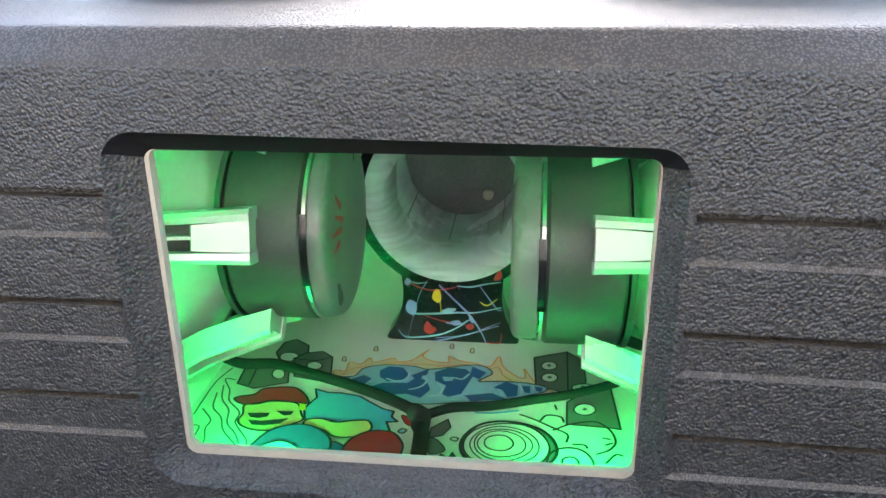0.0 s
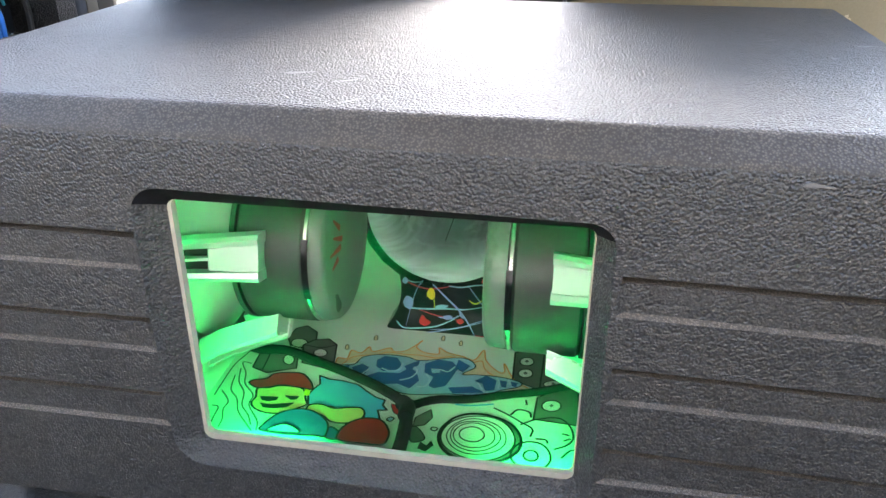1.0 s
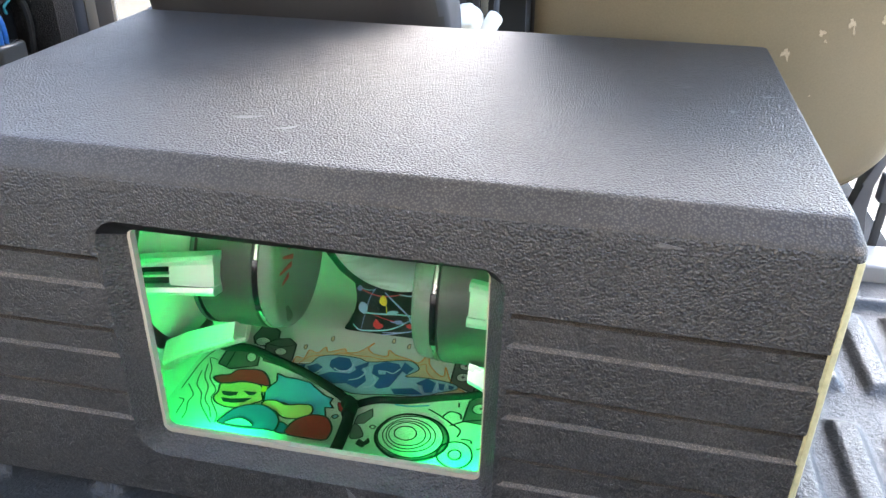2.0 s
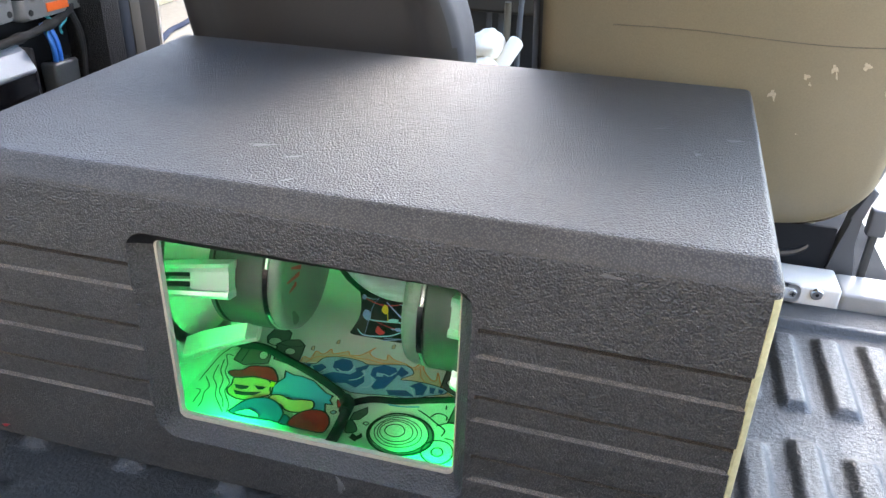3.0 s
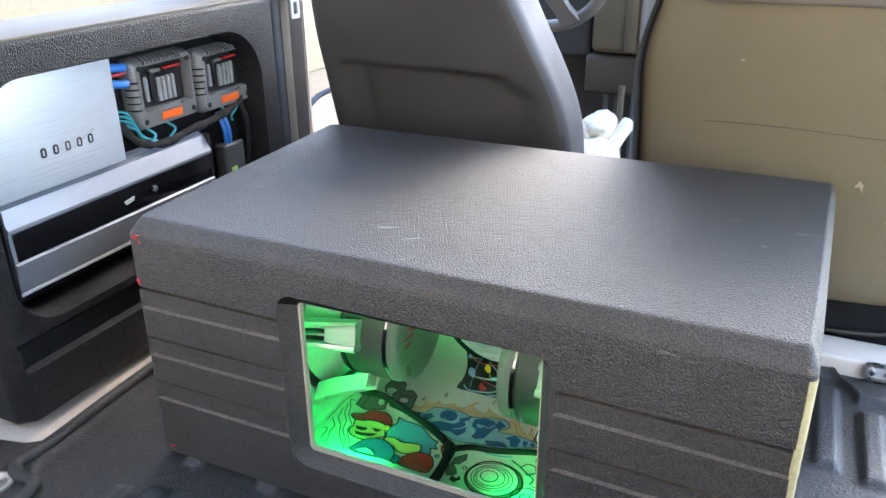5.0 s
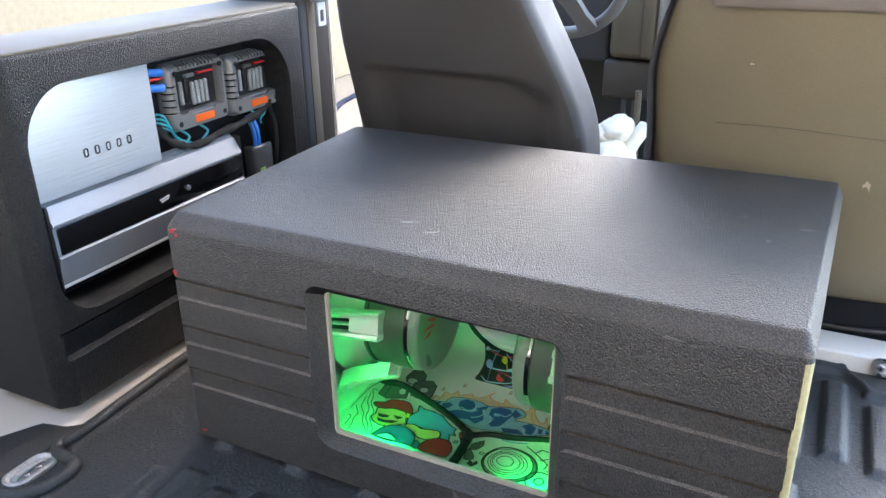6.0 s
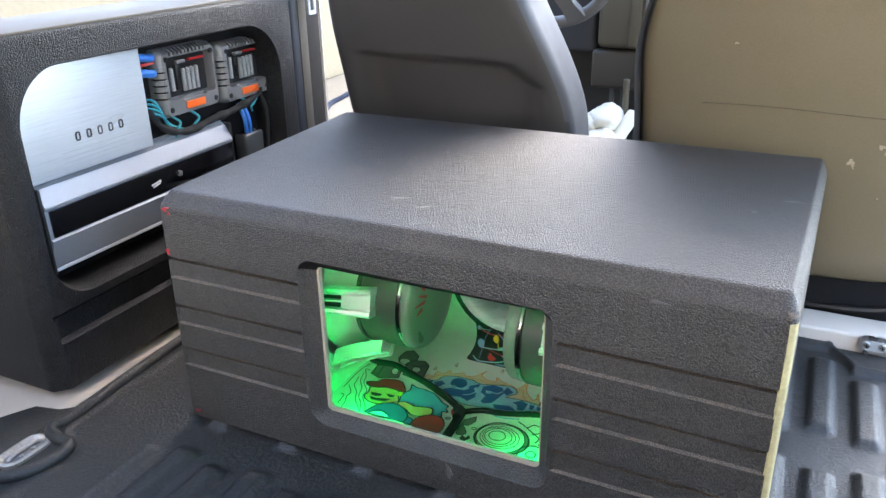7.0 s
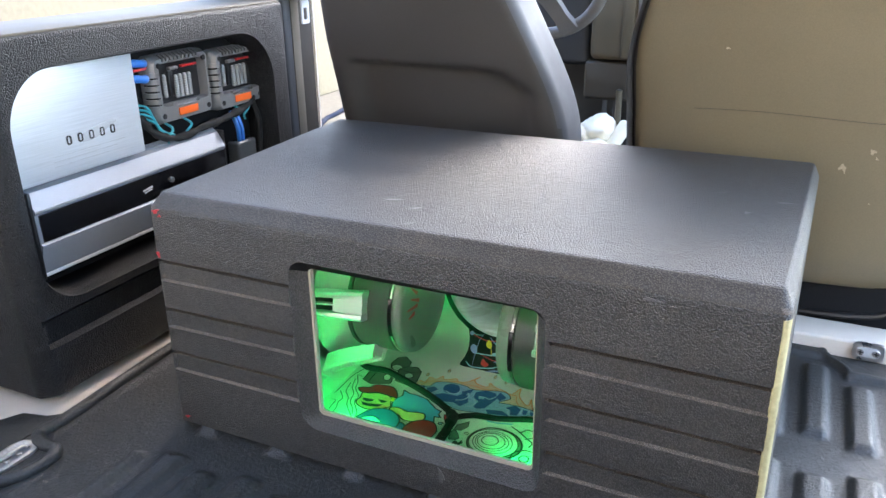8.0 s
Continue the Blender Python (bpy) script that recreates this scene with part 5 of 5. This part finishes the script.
for side in (-1, 1):
    strip("light_strip", (side * 0.212, 0.028, 0.200), (side * 0.300, 0.18, 0.175), 0.008, 0.30, 0.024, 140)
    strip("light_strip", (side * 0.150, 0.027, 0.060), (side * 0.165, 0.12, 0.020), 0.13, 0.008, 0.021, 85)

# ---- front seats ----
before = set(scene.objects)


def seat(xa, xb, yr, main, side, name_label, inset, seed, bulge):
    """A car seat: reclined back with a softly sunk lower panel, side gussets, cushion and base."""
    t = thing("front_chair", ((xa + xb) / 2, yr + 0.25, -0.12), name_label, "car seat", "front seats")
    thick = 0.15
    bm = bmesh.new()
    rings = []
    N = 96
    foot = 0.125 if inset > 0 else 0.102
    for k in range(N + 1):
        z = foot + (0.710 - foot) * k / N
        taper_r = 0.125 * step01(z, 0.34, 0.80) if inset > 0 else 0.035 * step01(z, 0.5, 0.82)
        taper_l = 0.030 * step01(z, 0.5, 0.82) if inset > 0 else 0.085 * step01(z, 0.50, 0.84)
        low = 0.02 * (1 - step01(z, foot, foot + 0.045))
        end = 0.05 * max(0.0, (z - 0.67) / 0.04) ** 2
        dip = max(0.0, foot + 0.14 - z) / 0.14
        curve = 0.105 * (1 - math.sqrt(max(0.0, 1 - dip * dip))) if inset <= 0 else 0.0
        lean = -0.33 * (z - 0.36)
        ring = rounded(xa + taper_l + low + end, xb - taper_r - max(low, curve) - end, yr + lean, yr + lean + thick - end, 0.030, 5)
        # finer points across the rear face
        dense = []
        for i, p in enumerate(ring):
            q = ring[(i + 1) % len(ring)]
            dense.append(p)
            if i % 6 == 5:
                dense += [(p[0] + (q[0] - p[0]) * j / 24, p[1] + (q[1] - p[1]) * j / 24) for j in range(1, 24)]
        rings.append([(x, y, z) for x, y in dense])
    skin(bm, rings)
    for v in bm.verts:
        x, y, z = v.co
        lean = -0.33 * (z - 0.36)
        depth = y - (yr + lean)
        if depth < 0.02:
            u = (x - xa) / (xb - xa)
            if inset > 0:
                rim = 0.492 - 0.006 * u 
                v.co.y += inset * (1 - step01(z, rim - 0.007, rim + 0.007)) * step01(u, 0.10, 0.17) * (1 - step01(u, 0.73 + 0.10 * step01(0.49 - z, 0.0, 0.05), 0.80 + 0.10 * step01(0.49 - z, 0.0, 0.05)))
            v.co.y += 0.004 * noise.noise(Vector((x * 7, z * 6, seed)))
            v.co.y -= bulge * math.sin(math.pi * min(1, max(0, u)))
            if inset <= 0:
                v.co.y += 0.050 * max(0.0, 1 - u / 0.42) ** 2 + 0.030 * max(0.0, 1 - (z - foot) / 0.10) ** 2
    bmesh.ops.recalc_face_normals(bm, faces=bm.faces)
    for f in bm.faces:
        c = f.calc_center_median()
        taper_r = 0.125 * step01(c.z, 0.34, 0.80) if inset > 0 else 0.035 * step01(c.z, 0.5, 0.82)
        taper_l = 0.030 * step01(c.z, 0.5, 0.82) if inset > 0 else 0.085 * step01(c.z, 0.50, 0.84)
        if abs(f.normal.x) > 0.72 and not xa + taper_l + 0.05 < c.x < xb - taper_r - 0.05:
            f.material_index = 1
    back = part("backrest", bm, (main, side), t, smooth=60)
    if inset <= 0:
        bm = bmesh.new()
        pts = []
        for k in range(60):
            x = xa + 0.13 + (xb - xa - 0.16) * k / 59
            z = 0.452 + 0.004 * math.sin(k * 0.11)
            u = (x - xa) / (xb - xa)
            pts.append((x, yr - 0.33 * (z - 0.36) - bulge * math.sin(math.pi * u) - 0.0004 + 0.004 * noise.noise(Vector((x * 7, z * 6, seed))), z))
        part("seam", tube(bm, pts, 0.0008, 5, 1), SEAT_SEAM, back, "stitched seam")
        for x, z, rx, rz, turn in ((0.502, 0.366, 0.006, 0.005, 20), (0.506, 0.359, 0.0015, 0.005, 25), (0.543, 0.398, 0.0045, 0.0045, 40), (0.551, 0.386, 0.0016, 0.003, 40), (0.578, 0.413, 0.0045, 0.006, 10), (0.584, 0.403, 0.0012, 0.007, 18), (0.621, 0.420, 0.0055, 0.0055, 0), (0.664, 0.376, 0.0014, 0.010, 24), (0.30, 0.56, 0.003, 0.0012, 0), (0.555, 0.30, 0.0012, 0.001, 0)):
            u = (x - xa) / (xb - xa)
            y = yr - 0.33 * (z - 0.36) - bulge * math.sin(math.pi * u) + 0.004 * noise.noise(Vector((x * 7, z * 6, seed)))
            fleck = [(px, y - 0.33 * (pz - z), pz) for px, pz in ellipse(x, z, rx, rz, 12, turn, 0.35, int(x * 999))]
            part("stain", skin(bmesh.new(), [[(a, c - 0.0008, d) for a, c, d in fleck], [(a, c + 0.004, d) for a, c, d in fleck]]), STAIN, back, "pale dried stain", 0)
        z0 = 0.655
        bm = boxed((xa + 0.11, yr - 0.33 * (z0 - 0.36) - bulge - 0.010, z0 - 0.006), (xb - 0.02, yr - 0.33 * (z0 - 0.36) + 0.03, z0 + 0.062), 0.010, 3)
        part("cover_top", bm, SEAT_CLOTH, t, "taupe woven cover over the top")
    cush = boxed((xa + 0.01, yr + 0.17, 0.03), (xb - 0.05, yr + 0.62, 0.15), 0.035, 4)
    part("cushion", cush, main, t)
    # black sheet put in the gap below the backrest as its shade
    part("gap_shade", boxed((xa + 0.03, yr + 0.102, -0.115), (xb - 0.035, yr + 0.116, foot), 0.003), BLACK_MATTE, t, "black sheet for the shade under the backrest")
    part("base", boxed((xa + 0.05, yr + 0.13, -0.12), (xb - 0.05, yr + 0.55, 0.0), 0.01), BLACK_PLASTIC, t)
    return t


seat(-0.500, 0.008, 0.672, SEAT_DARK, SEAT_SIDE, "charcoal vinyl driver seat seen from behind, reclined", 0.022, 1.0, 0.0096)
settle(before, (-0.014, 0.0070, 0.0062), (1.020, 1, 1.003), (-0.19, 0.676, 0.44))
before = set(scene.objects)
passenger = seat(0.122, 0.722, 0.672, SEAT_OLIVE, SEAT_SIDE, "olive brown vinyl passenger seat with a stitched seam", 0.0, 2.0, 0.032)

# hinge cover and belt buckle low beside the passenger seat
bm = prism(bmesh.new(), ((0.672, -0.02), (0.742, -0.02), (0.716, 0.075), (0.716, 0.125), (0.735, 0.178), (0.722, 0.188), (0.700, 0.128), (0.697, 0.075)), "y", 0.770, 0.800)
bmesh.ops.bevel(bm, geom=bm.edges[:], offset=0.004, segments=2, profile=0.5, affect="EDGES")
part("hinge_cover", bm, SEAT_SIDE, passenger, "grey-taupe plastic hinge cover")
part("slide_rail", boxed((0.40, 0.765, -0.02), (0.66, 0.800, 0.004), 0.004), STEEL, passenger, "steel seat rail")
part("adjuster", tube(bmesh.new(), ((0.46, 0.775, 0.03), (0.56, 0.768, 0.038), (0.63, 0.775, 0.05), (0.66, 0.79, 0.085)), 0.007, 8, 6), BLACK_PLASTIC, passenger, "black adjuster bar under the seat")
buckle = thing("belt_buckle", (0.745, 0.775, 0.09), "grey seat-belt buckle beside the passenger seat", "seat belt")
part("stalk", boxed((0.738, 0.768, -0.05), (0.752, 0.776, 0.105), 0.002), RUBBER, buckle)
part("body", boxed((0.730, 0.762, 0.100), (0.760, 0.784, 0.150), 0.004, 3), SEAT_SIDE, buckle, "grey plastic buckle")

settle(before, (-0.0074, -0.003, 0.0033), (0.990, 1.03, 1.002), (0.45, 0.65, 0.38))

# ---- cab: steering wheel, dash, things between the seats ----
before = set(scene.objects)
wheel = thing("steering_wheel", (-0.238, 1.22, 0.60), "grey steering wheel behind the driver seat", "steering wheel")
rot = Matrix.Translation((-0.238, 1.20, 0.636)) @ Euler((radians(-62), 0, 0)).to_matrix().to_4x4()
bm = bmesh.new()
rings = []
for k in range(56):
    a = 2 * math.pi * k / 56
    rings.append([rot @ Vector(((0.185 + 0.016 * math.cos(q)) * math.cos(a), (0.185 + 0.016 * math.cos(q)) * math.sin(a), 0.016 * math.sin(q))) for q in [2 * math.pi * j / 12 for j in range(12)]])
rings.append(rings[0])
part("rim", skin(bm, rings, False), WHEEL_GREY, wheel)
for a in (-12, 192, 62, 118):
    ca, sa = math.cos(radians(a)), math.sin(radians(a))
    put = lambda r, w, h: rot @ Vector((r * ca - w * sa, r * sa + w * ca, h))
    bm = skin(bmesh.new(), [[put(r, -w, -0.022), put(r, w, -0.022), put(r, w, -0.004), put(r, w * 0.7, 0.002), put(r, -w * 0.7, 0.002), put(r, -w, -0.004)] for r, w in ((0.045, 0.030), (0.09, 0.022), (0.14, 0.020), (0.180, 0.026))])
    spoke = part("spoke", bm, WHEEL_GREY, wheel)
    bm = skin(bmesh.new(), [[put(r, -w, h), put(r, w, h)] + [put(r + 0.042, w, h), put(r + 0.042, -w, h)] for r, w, h in ((0.098, 0.012, 0.0), (0.098, 0.010, 0.0035))])
    part("button", bm, BLACK_PLASTIC, spoke, "dark switch in the spoke")
bm = revolve(bmesh.new(), ((-0.03, 0.04), (-0.02, 0.065), (0.01, 0.062), (0.018, 0.045)), "z", (0, 0, 0), 28)
bmesh.ops.transform(bm, matrix=rot, verts=bm.verts)
part("hub", bm, DASH_DARK, wheel)
part("column", tube(bmesh.new(), [rot @ Vector((0, 0, -0.02)), rot @ Vector((0, 0, -0.16)), rot @ Vector((0, 0, -0.30))], 0.035, 12, 3), DASH_DARK, wheel)

dash = thing("dashboard", (0.0, 1.55, 0.25), "taupe plastic dashboard with a dark knee panel", "dashboard")
part("upper_dash", boxed((-0.135, 1.400, 0.394), (0.80, 1.75, 0.72), 0.020, 4), DASH, dash)
part("driver_dash", boxed((-0.80, 1.425, 0.372), (-0.140, 1.75, 0.72), 0.020, 4), DASH_DARK, dash, "dark driver side of the dashboard")
part("knee_panel", boxed((-0.150, 1.415, 0.282), (0.80, 1.70, 0.388), 0.010, 3), DASH_KNEE, dash, "dark taupe knee panel")
part("console_strut", tube(bmesh.new(), ((0.001, 1.372, 0.10), (-0.001, 1.375, 0.25), (0.0, 1.385, 0.40)), 0.007, 10, 4), SEAT_SIDE, dash, "pale grey console strut")
bezel = part("bezel", skin(bmesh.new(), [[(x, 1.398 - d, z) for x, z in rounded(-0.006 + g, 0.30 - g, 0.416 + g, 0.70 - g, 0.022 - g * 0.5, 6)] for d, g in ((0.0, 0.0), (0.008, 0.002), (0.008, 0.010), (0.002, 0.014))]), WHEEL_GREY, dash, "pale raised bezel")
part("switch", boxed((0.026, 1.388, 0.442), (0.060, 1.398, 0.500), 0.003), BLACK_PLASTIC, bezel, "black switch")
for xa, xb, top in ((-0.080, -0.062, 0.31), (-0.112, -0.098, 0.30)):
    part("pedal_arm", boxed((xa, 1.50, 0.02), (xb, 1.508, top), 0.002), SEAT_SIDE, dash, "grey pedal arm")
part("centre_strip", boxed((-0.045, 1.392, 0.402), (-0.012, 1.402, 0.72), 0.004), DASH, dash, "raised taupe strip")
part("gear_stem", tube(bmesh.new(), ((-0.010, 1.34, -0.10), (-0.019, 1.31, 0.18), (-0.019, 1.295, 0.335)), 0.0085, 10, 6), DASH, tagged(thing("gear_lever", (-0.010, 1.34, -0.12), "thin taupe gear lever between the seats", "gear lever")))

bundle = bmesh.new()
for (cx, cy, cz), (rx, ry, rz), seed in (((-0.058, 1.265, 0.236), (0.043, 0.060, 0.038), 4), ((-0.094, 1.255, 0.222), (0.035, 0.050, 0.026), 7), ((-0.060, 1.230, 0.160), (0.062, 0.080, 0.062), 9)):
    lobe = bmesh.new()
    bmesh.ops.create_icosphere(lobe, subdivisions=4, radius=1)
    for v in lobe.verts:
        n = 1 + 0.16 * noise.noise(v.co * 1.9 + Vector((seed, 1, 2))) + 0.07 * noise.noise(v.co * 5)
        v.co = Vector((cx + v.co.x * rx * n, cy + v.co.y * ry * n, cz + v.co.z * rz * n))
    join(bundle, lobe)
tagged(part("cloth", bundle, WHITE_CLOTH), "white cloth bundle in sunlight between the seats", "cloth")
part("sleeve", tube(bmesh.new(), ((-0.040, 1.20, 0.135), (-0.018, 1.235, 0.195), (0.006, 1.265, 0.240), (0.016, 1.276, 0.256)), lambda u: 0.0190 * math.sqrt(max(0.05, 1 - max(0.0, (u - 0.8) / 0.2) ** 2)), 14, 8), WHITE_CLOTH, thing("lever_boot", (-0.03, 1.21, 0.1), "pale sleeve on the hand brake lever in sunlight", "brake lever"))
tagged(part("console", boxed((-0.10, 0.80, -0.12), (0.13, 1.35, 0.10), 0.02, 3), DASH), "low taupe console between the seats", "console")

settle(before, (-0.0187, 0.0243, 0.0133), (1.015, 1.027, 1.026), (-0.048, 1.28, 0.40))

# thin dark slate tube drawn along the ground
tagged(part("ground_tube", tube(bmesh.new(), ((-3.12, 4.05, -0.73), (-3.23, 4.56, -0.73), (-3.34, 4.88, -0.73), (-3.38, 5.15, -0.73), (-3.52, 5.8, -0.73)), 0.022, 8, 6), surface("slate_blue_tube", (0.012, 0.016, 0.030), 0.95, spec=0.1)), "thin slate blue tube lying on the sunlit ground", "hose")

# ---- door pillar with the seat belt ----
before = set(scene.objects)
tagged(part("trim_pillar", boxed((-0.86, 0.705, 0.0), (-0.655, 0.765, 0.98), 0.012, 3), surface("slate_pillar_plastic", (0.040, 0.042, 0.049), 0.5, grain=400, bump=0.15)), "dark slate plastic door pillar", "pillar", kind="structure")
tagged(part("trim_door_seal", boxed((-0.83, 0.767, 0.0), (-0.658, 0.828, 0.98), 0.008, 3), surface("brown_black_rubber", (0.028, 0.022, 0.018), 0.6)), "brown-black rubber door seal on the pillar", "door seal", kind="structure")
tagged(part("trim_pillar_face", boxed((-0.658, 0.734, 0.0), (-0.6525, 0.7655, 0.98), 0.002), surface("taupe_pillar_plastic", (0.105, 0.090, 0.070), 0.5, grain=400, bump=0.15)), "taupe plastic strip on the pillar", "pillar", kind="structure")
tagged(part("trim_door_edge", boxed((-0.662, 0.8285, 0.0), (-0.657, 0.835, 0.98), 0.001), BODY_WHITE), "thin white painted door edge", "door edge", kind="structure")
belt = thing("seat_belt", (-0.63, 0.755, 0.55), "grey seat belt latch hanging by the pillar", "seat belt")
part("webbing", boxed((-0.632, 0.742, 0.605), (-0.628, 0.775, 1.05), 0.001), RUBBER, belt)
part("stopper", boxed((-0.642, 0.728, 0.592), (-0.618, 0.790, 0.625), 0.007, 3), surface("grey_belt_plastic", (0.22, 0.23, 0.25), 0.4), belt, "grey plastic stopper")
bm = prism(bmesh.new(), rounded(0.744, 0.774, 0.540, 0.596, 0.004), "x", -0.632, -0.629)
hole = prism(bmesh.new(), rounded(0.751, 0.767, 0.549, 0.575, 0.003), "x", -0.64, -0.62)
part("tongue", cut(bm, hole), ALU, belt, "bright steel tongue")

settle(before, (-0.0315, 0.0188, 0.0016), (1.0, 1.0, 1.021), (-0.65, 0.75, 0.0))

# ---- body round the bed, the yard, and unseen walls added for light ----
bodywhite = lambda name, lo, hi, label: tagged(part(name, boxed(lo, hi, 0.012, 3), BODY_WHITE), label, "car body", kind="structure")
bodywhite("wall_left", (-0.905, -0.40, -0.30), (-0.845, 0.76, 0.575), "white painted outer body side")
bodywhite("wall_right", (0.845, -0.02, -0.30), (0.905, 0.76, 0.05), "white painted outer body side")
# unseen wall, added to darken the box's lower right front
tagged(part("wall_right_rear", boxed((0.835, -0.565, -0.30), (0.905, -0.024, 0.56), 0.012, 3), PANEL_COAT), "black wall out of view, added to block light from the right", "car body", kind="structure")
tagged(part("wall_bulkhead", boxed((-0.90, 1.76, -0.22), (0.90, 1.80, 0.70), 0.01), DASH_DARK), "dark front bulkhead under the windscreen", "bulkhead", kind="structure")
bodywhite("wall_door_right", (0.845, 0.80, -0.30), (0.905, 1.80, -0.125), "white painted sill under the open right doorway")
for sx in (-1, 1):
    bm = bmesh.new()
    tube(bm, ((sx * 0.84, 1.76, 0.69), (sx * 0.84, 1.71, 1.0), (sx * 0.84, 1.66, 1.2)), 0.03, 8, 4)
    tagged(part("trim_post", bm, DASH_DARK), "dark windscreen post", "post", kind="structure")
# unseen roof, run back past the bed to block sky from the box
bm = bmesh.new()
for lo, hi in (((-0.80, -0.72, 1.15), (0.80, 0.98, 1.19)),):
    box(bm, lo, hi, 0.012, 3)
tagged(part("ceiling", bm, HEADLINER), "pale taupe vehicle roof out of view, run back to shade the box", "roof", kind="structure")
tagged(part("wall_yard", boxed((-4.2, -3.0, -0.75), (-4.0, 9.0, 1.7), 0.02), surface("cream_wall_render", (0.25, 0.20, 0.13), 0.9, grain=25, bump=0.3, depth=0.004, blotch=1.2)), "pale cream rendered yard wall beside the vehicle", "wall", kind="structure")

# unseen wall, added to cut rear sky and bounce warm light forward
tagged(part("wall_behind", boxed((-4.0, -3.4, -0.75), (5, -3.2, 3.4), 0.02), surface("tan_wall_render", (0.34, 0.302, 0.254), 0.9, grain=20, bump=0.3, blotch=1.5)), "tan wall out of view behind the vehicle, added for warm bounce", "wall", kind="structure")

# ---- wear on the enclosure ----
def scuff(x, y, rx, ry, turn, seed, mat=SCUFF):
    bm = prism(bmesh.new(), ellipse(x, y, rx, ry, 16, turn, 0.3, seed), "z", 0.3950, 0.39608)
    part("scuff", bm, mat, enclosure, "pale scuff mark", 0)


for row in ((-0.087, 0.120, 0.014, 0.004, 20, 1), (-0.040, 0.100, 0.012, 0.003, 35, 2), (-0.020, 0.042, 0.011, 0.0016, 50, 3), (0.417, 0.314, 0.013, 0.0028, 8, 4), (0.372, 0.253, 0.005, 0.003, 60, 5), (0.330, 0.330, 0.010, 0.0015, 30, 6)):
    scuff(*row)
for x, z, rx, rz in ((-0.4135, 0.3725, 0.006, 0.003), (-0.4075, 0.366, 0.003, 0.002), (-0.4205, 0.304, 0.003, 0.005), (-0.412, 0.022, 0.005, 0.002)):
    part("red_mark", prism(bmesh.new(), ellipse(x, z, rx, rz, 10, 20, 0.35, int(z * 999)), "y", -0.0006, 0.004), RED_MARK, enclosure, "small red paint mark", 0)
for x, z, rx, rz, turn in ((0.300, 0.3665, 0.011, 0.0018, -4), (0.322, 0.362, 0.004, 0.0008, 4), (0.04, 0.048, 0.004, 0.011, 10)):
    part("scuff", prism(bmesh.new(), ellipse(x, z, rx, rz, 12, turn, 0.3, 7), "y", -0.0006, 0.004), SCUFF, enclosure, "pale scuff mark", 0)
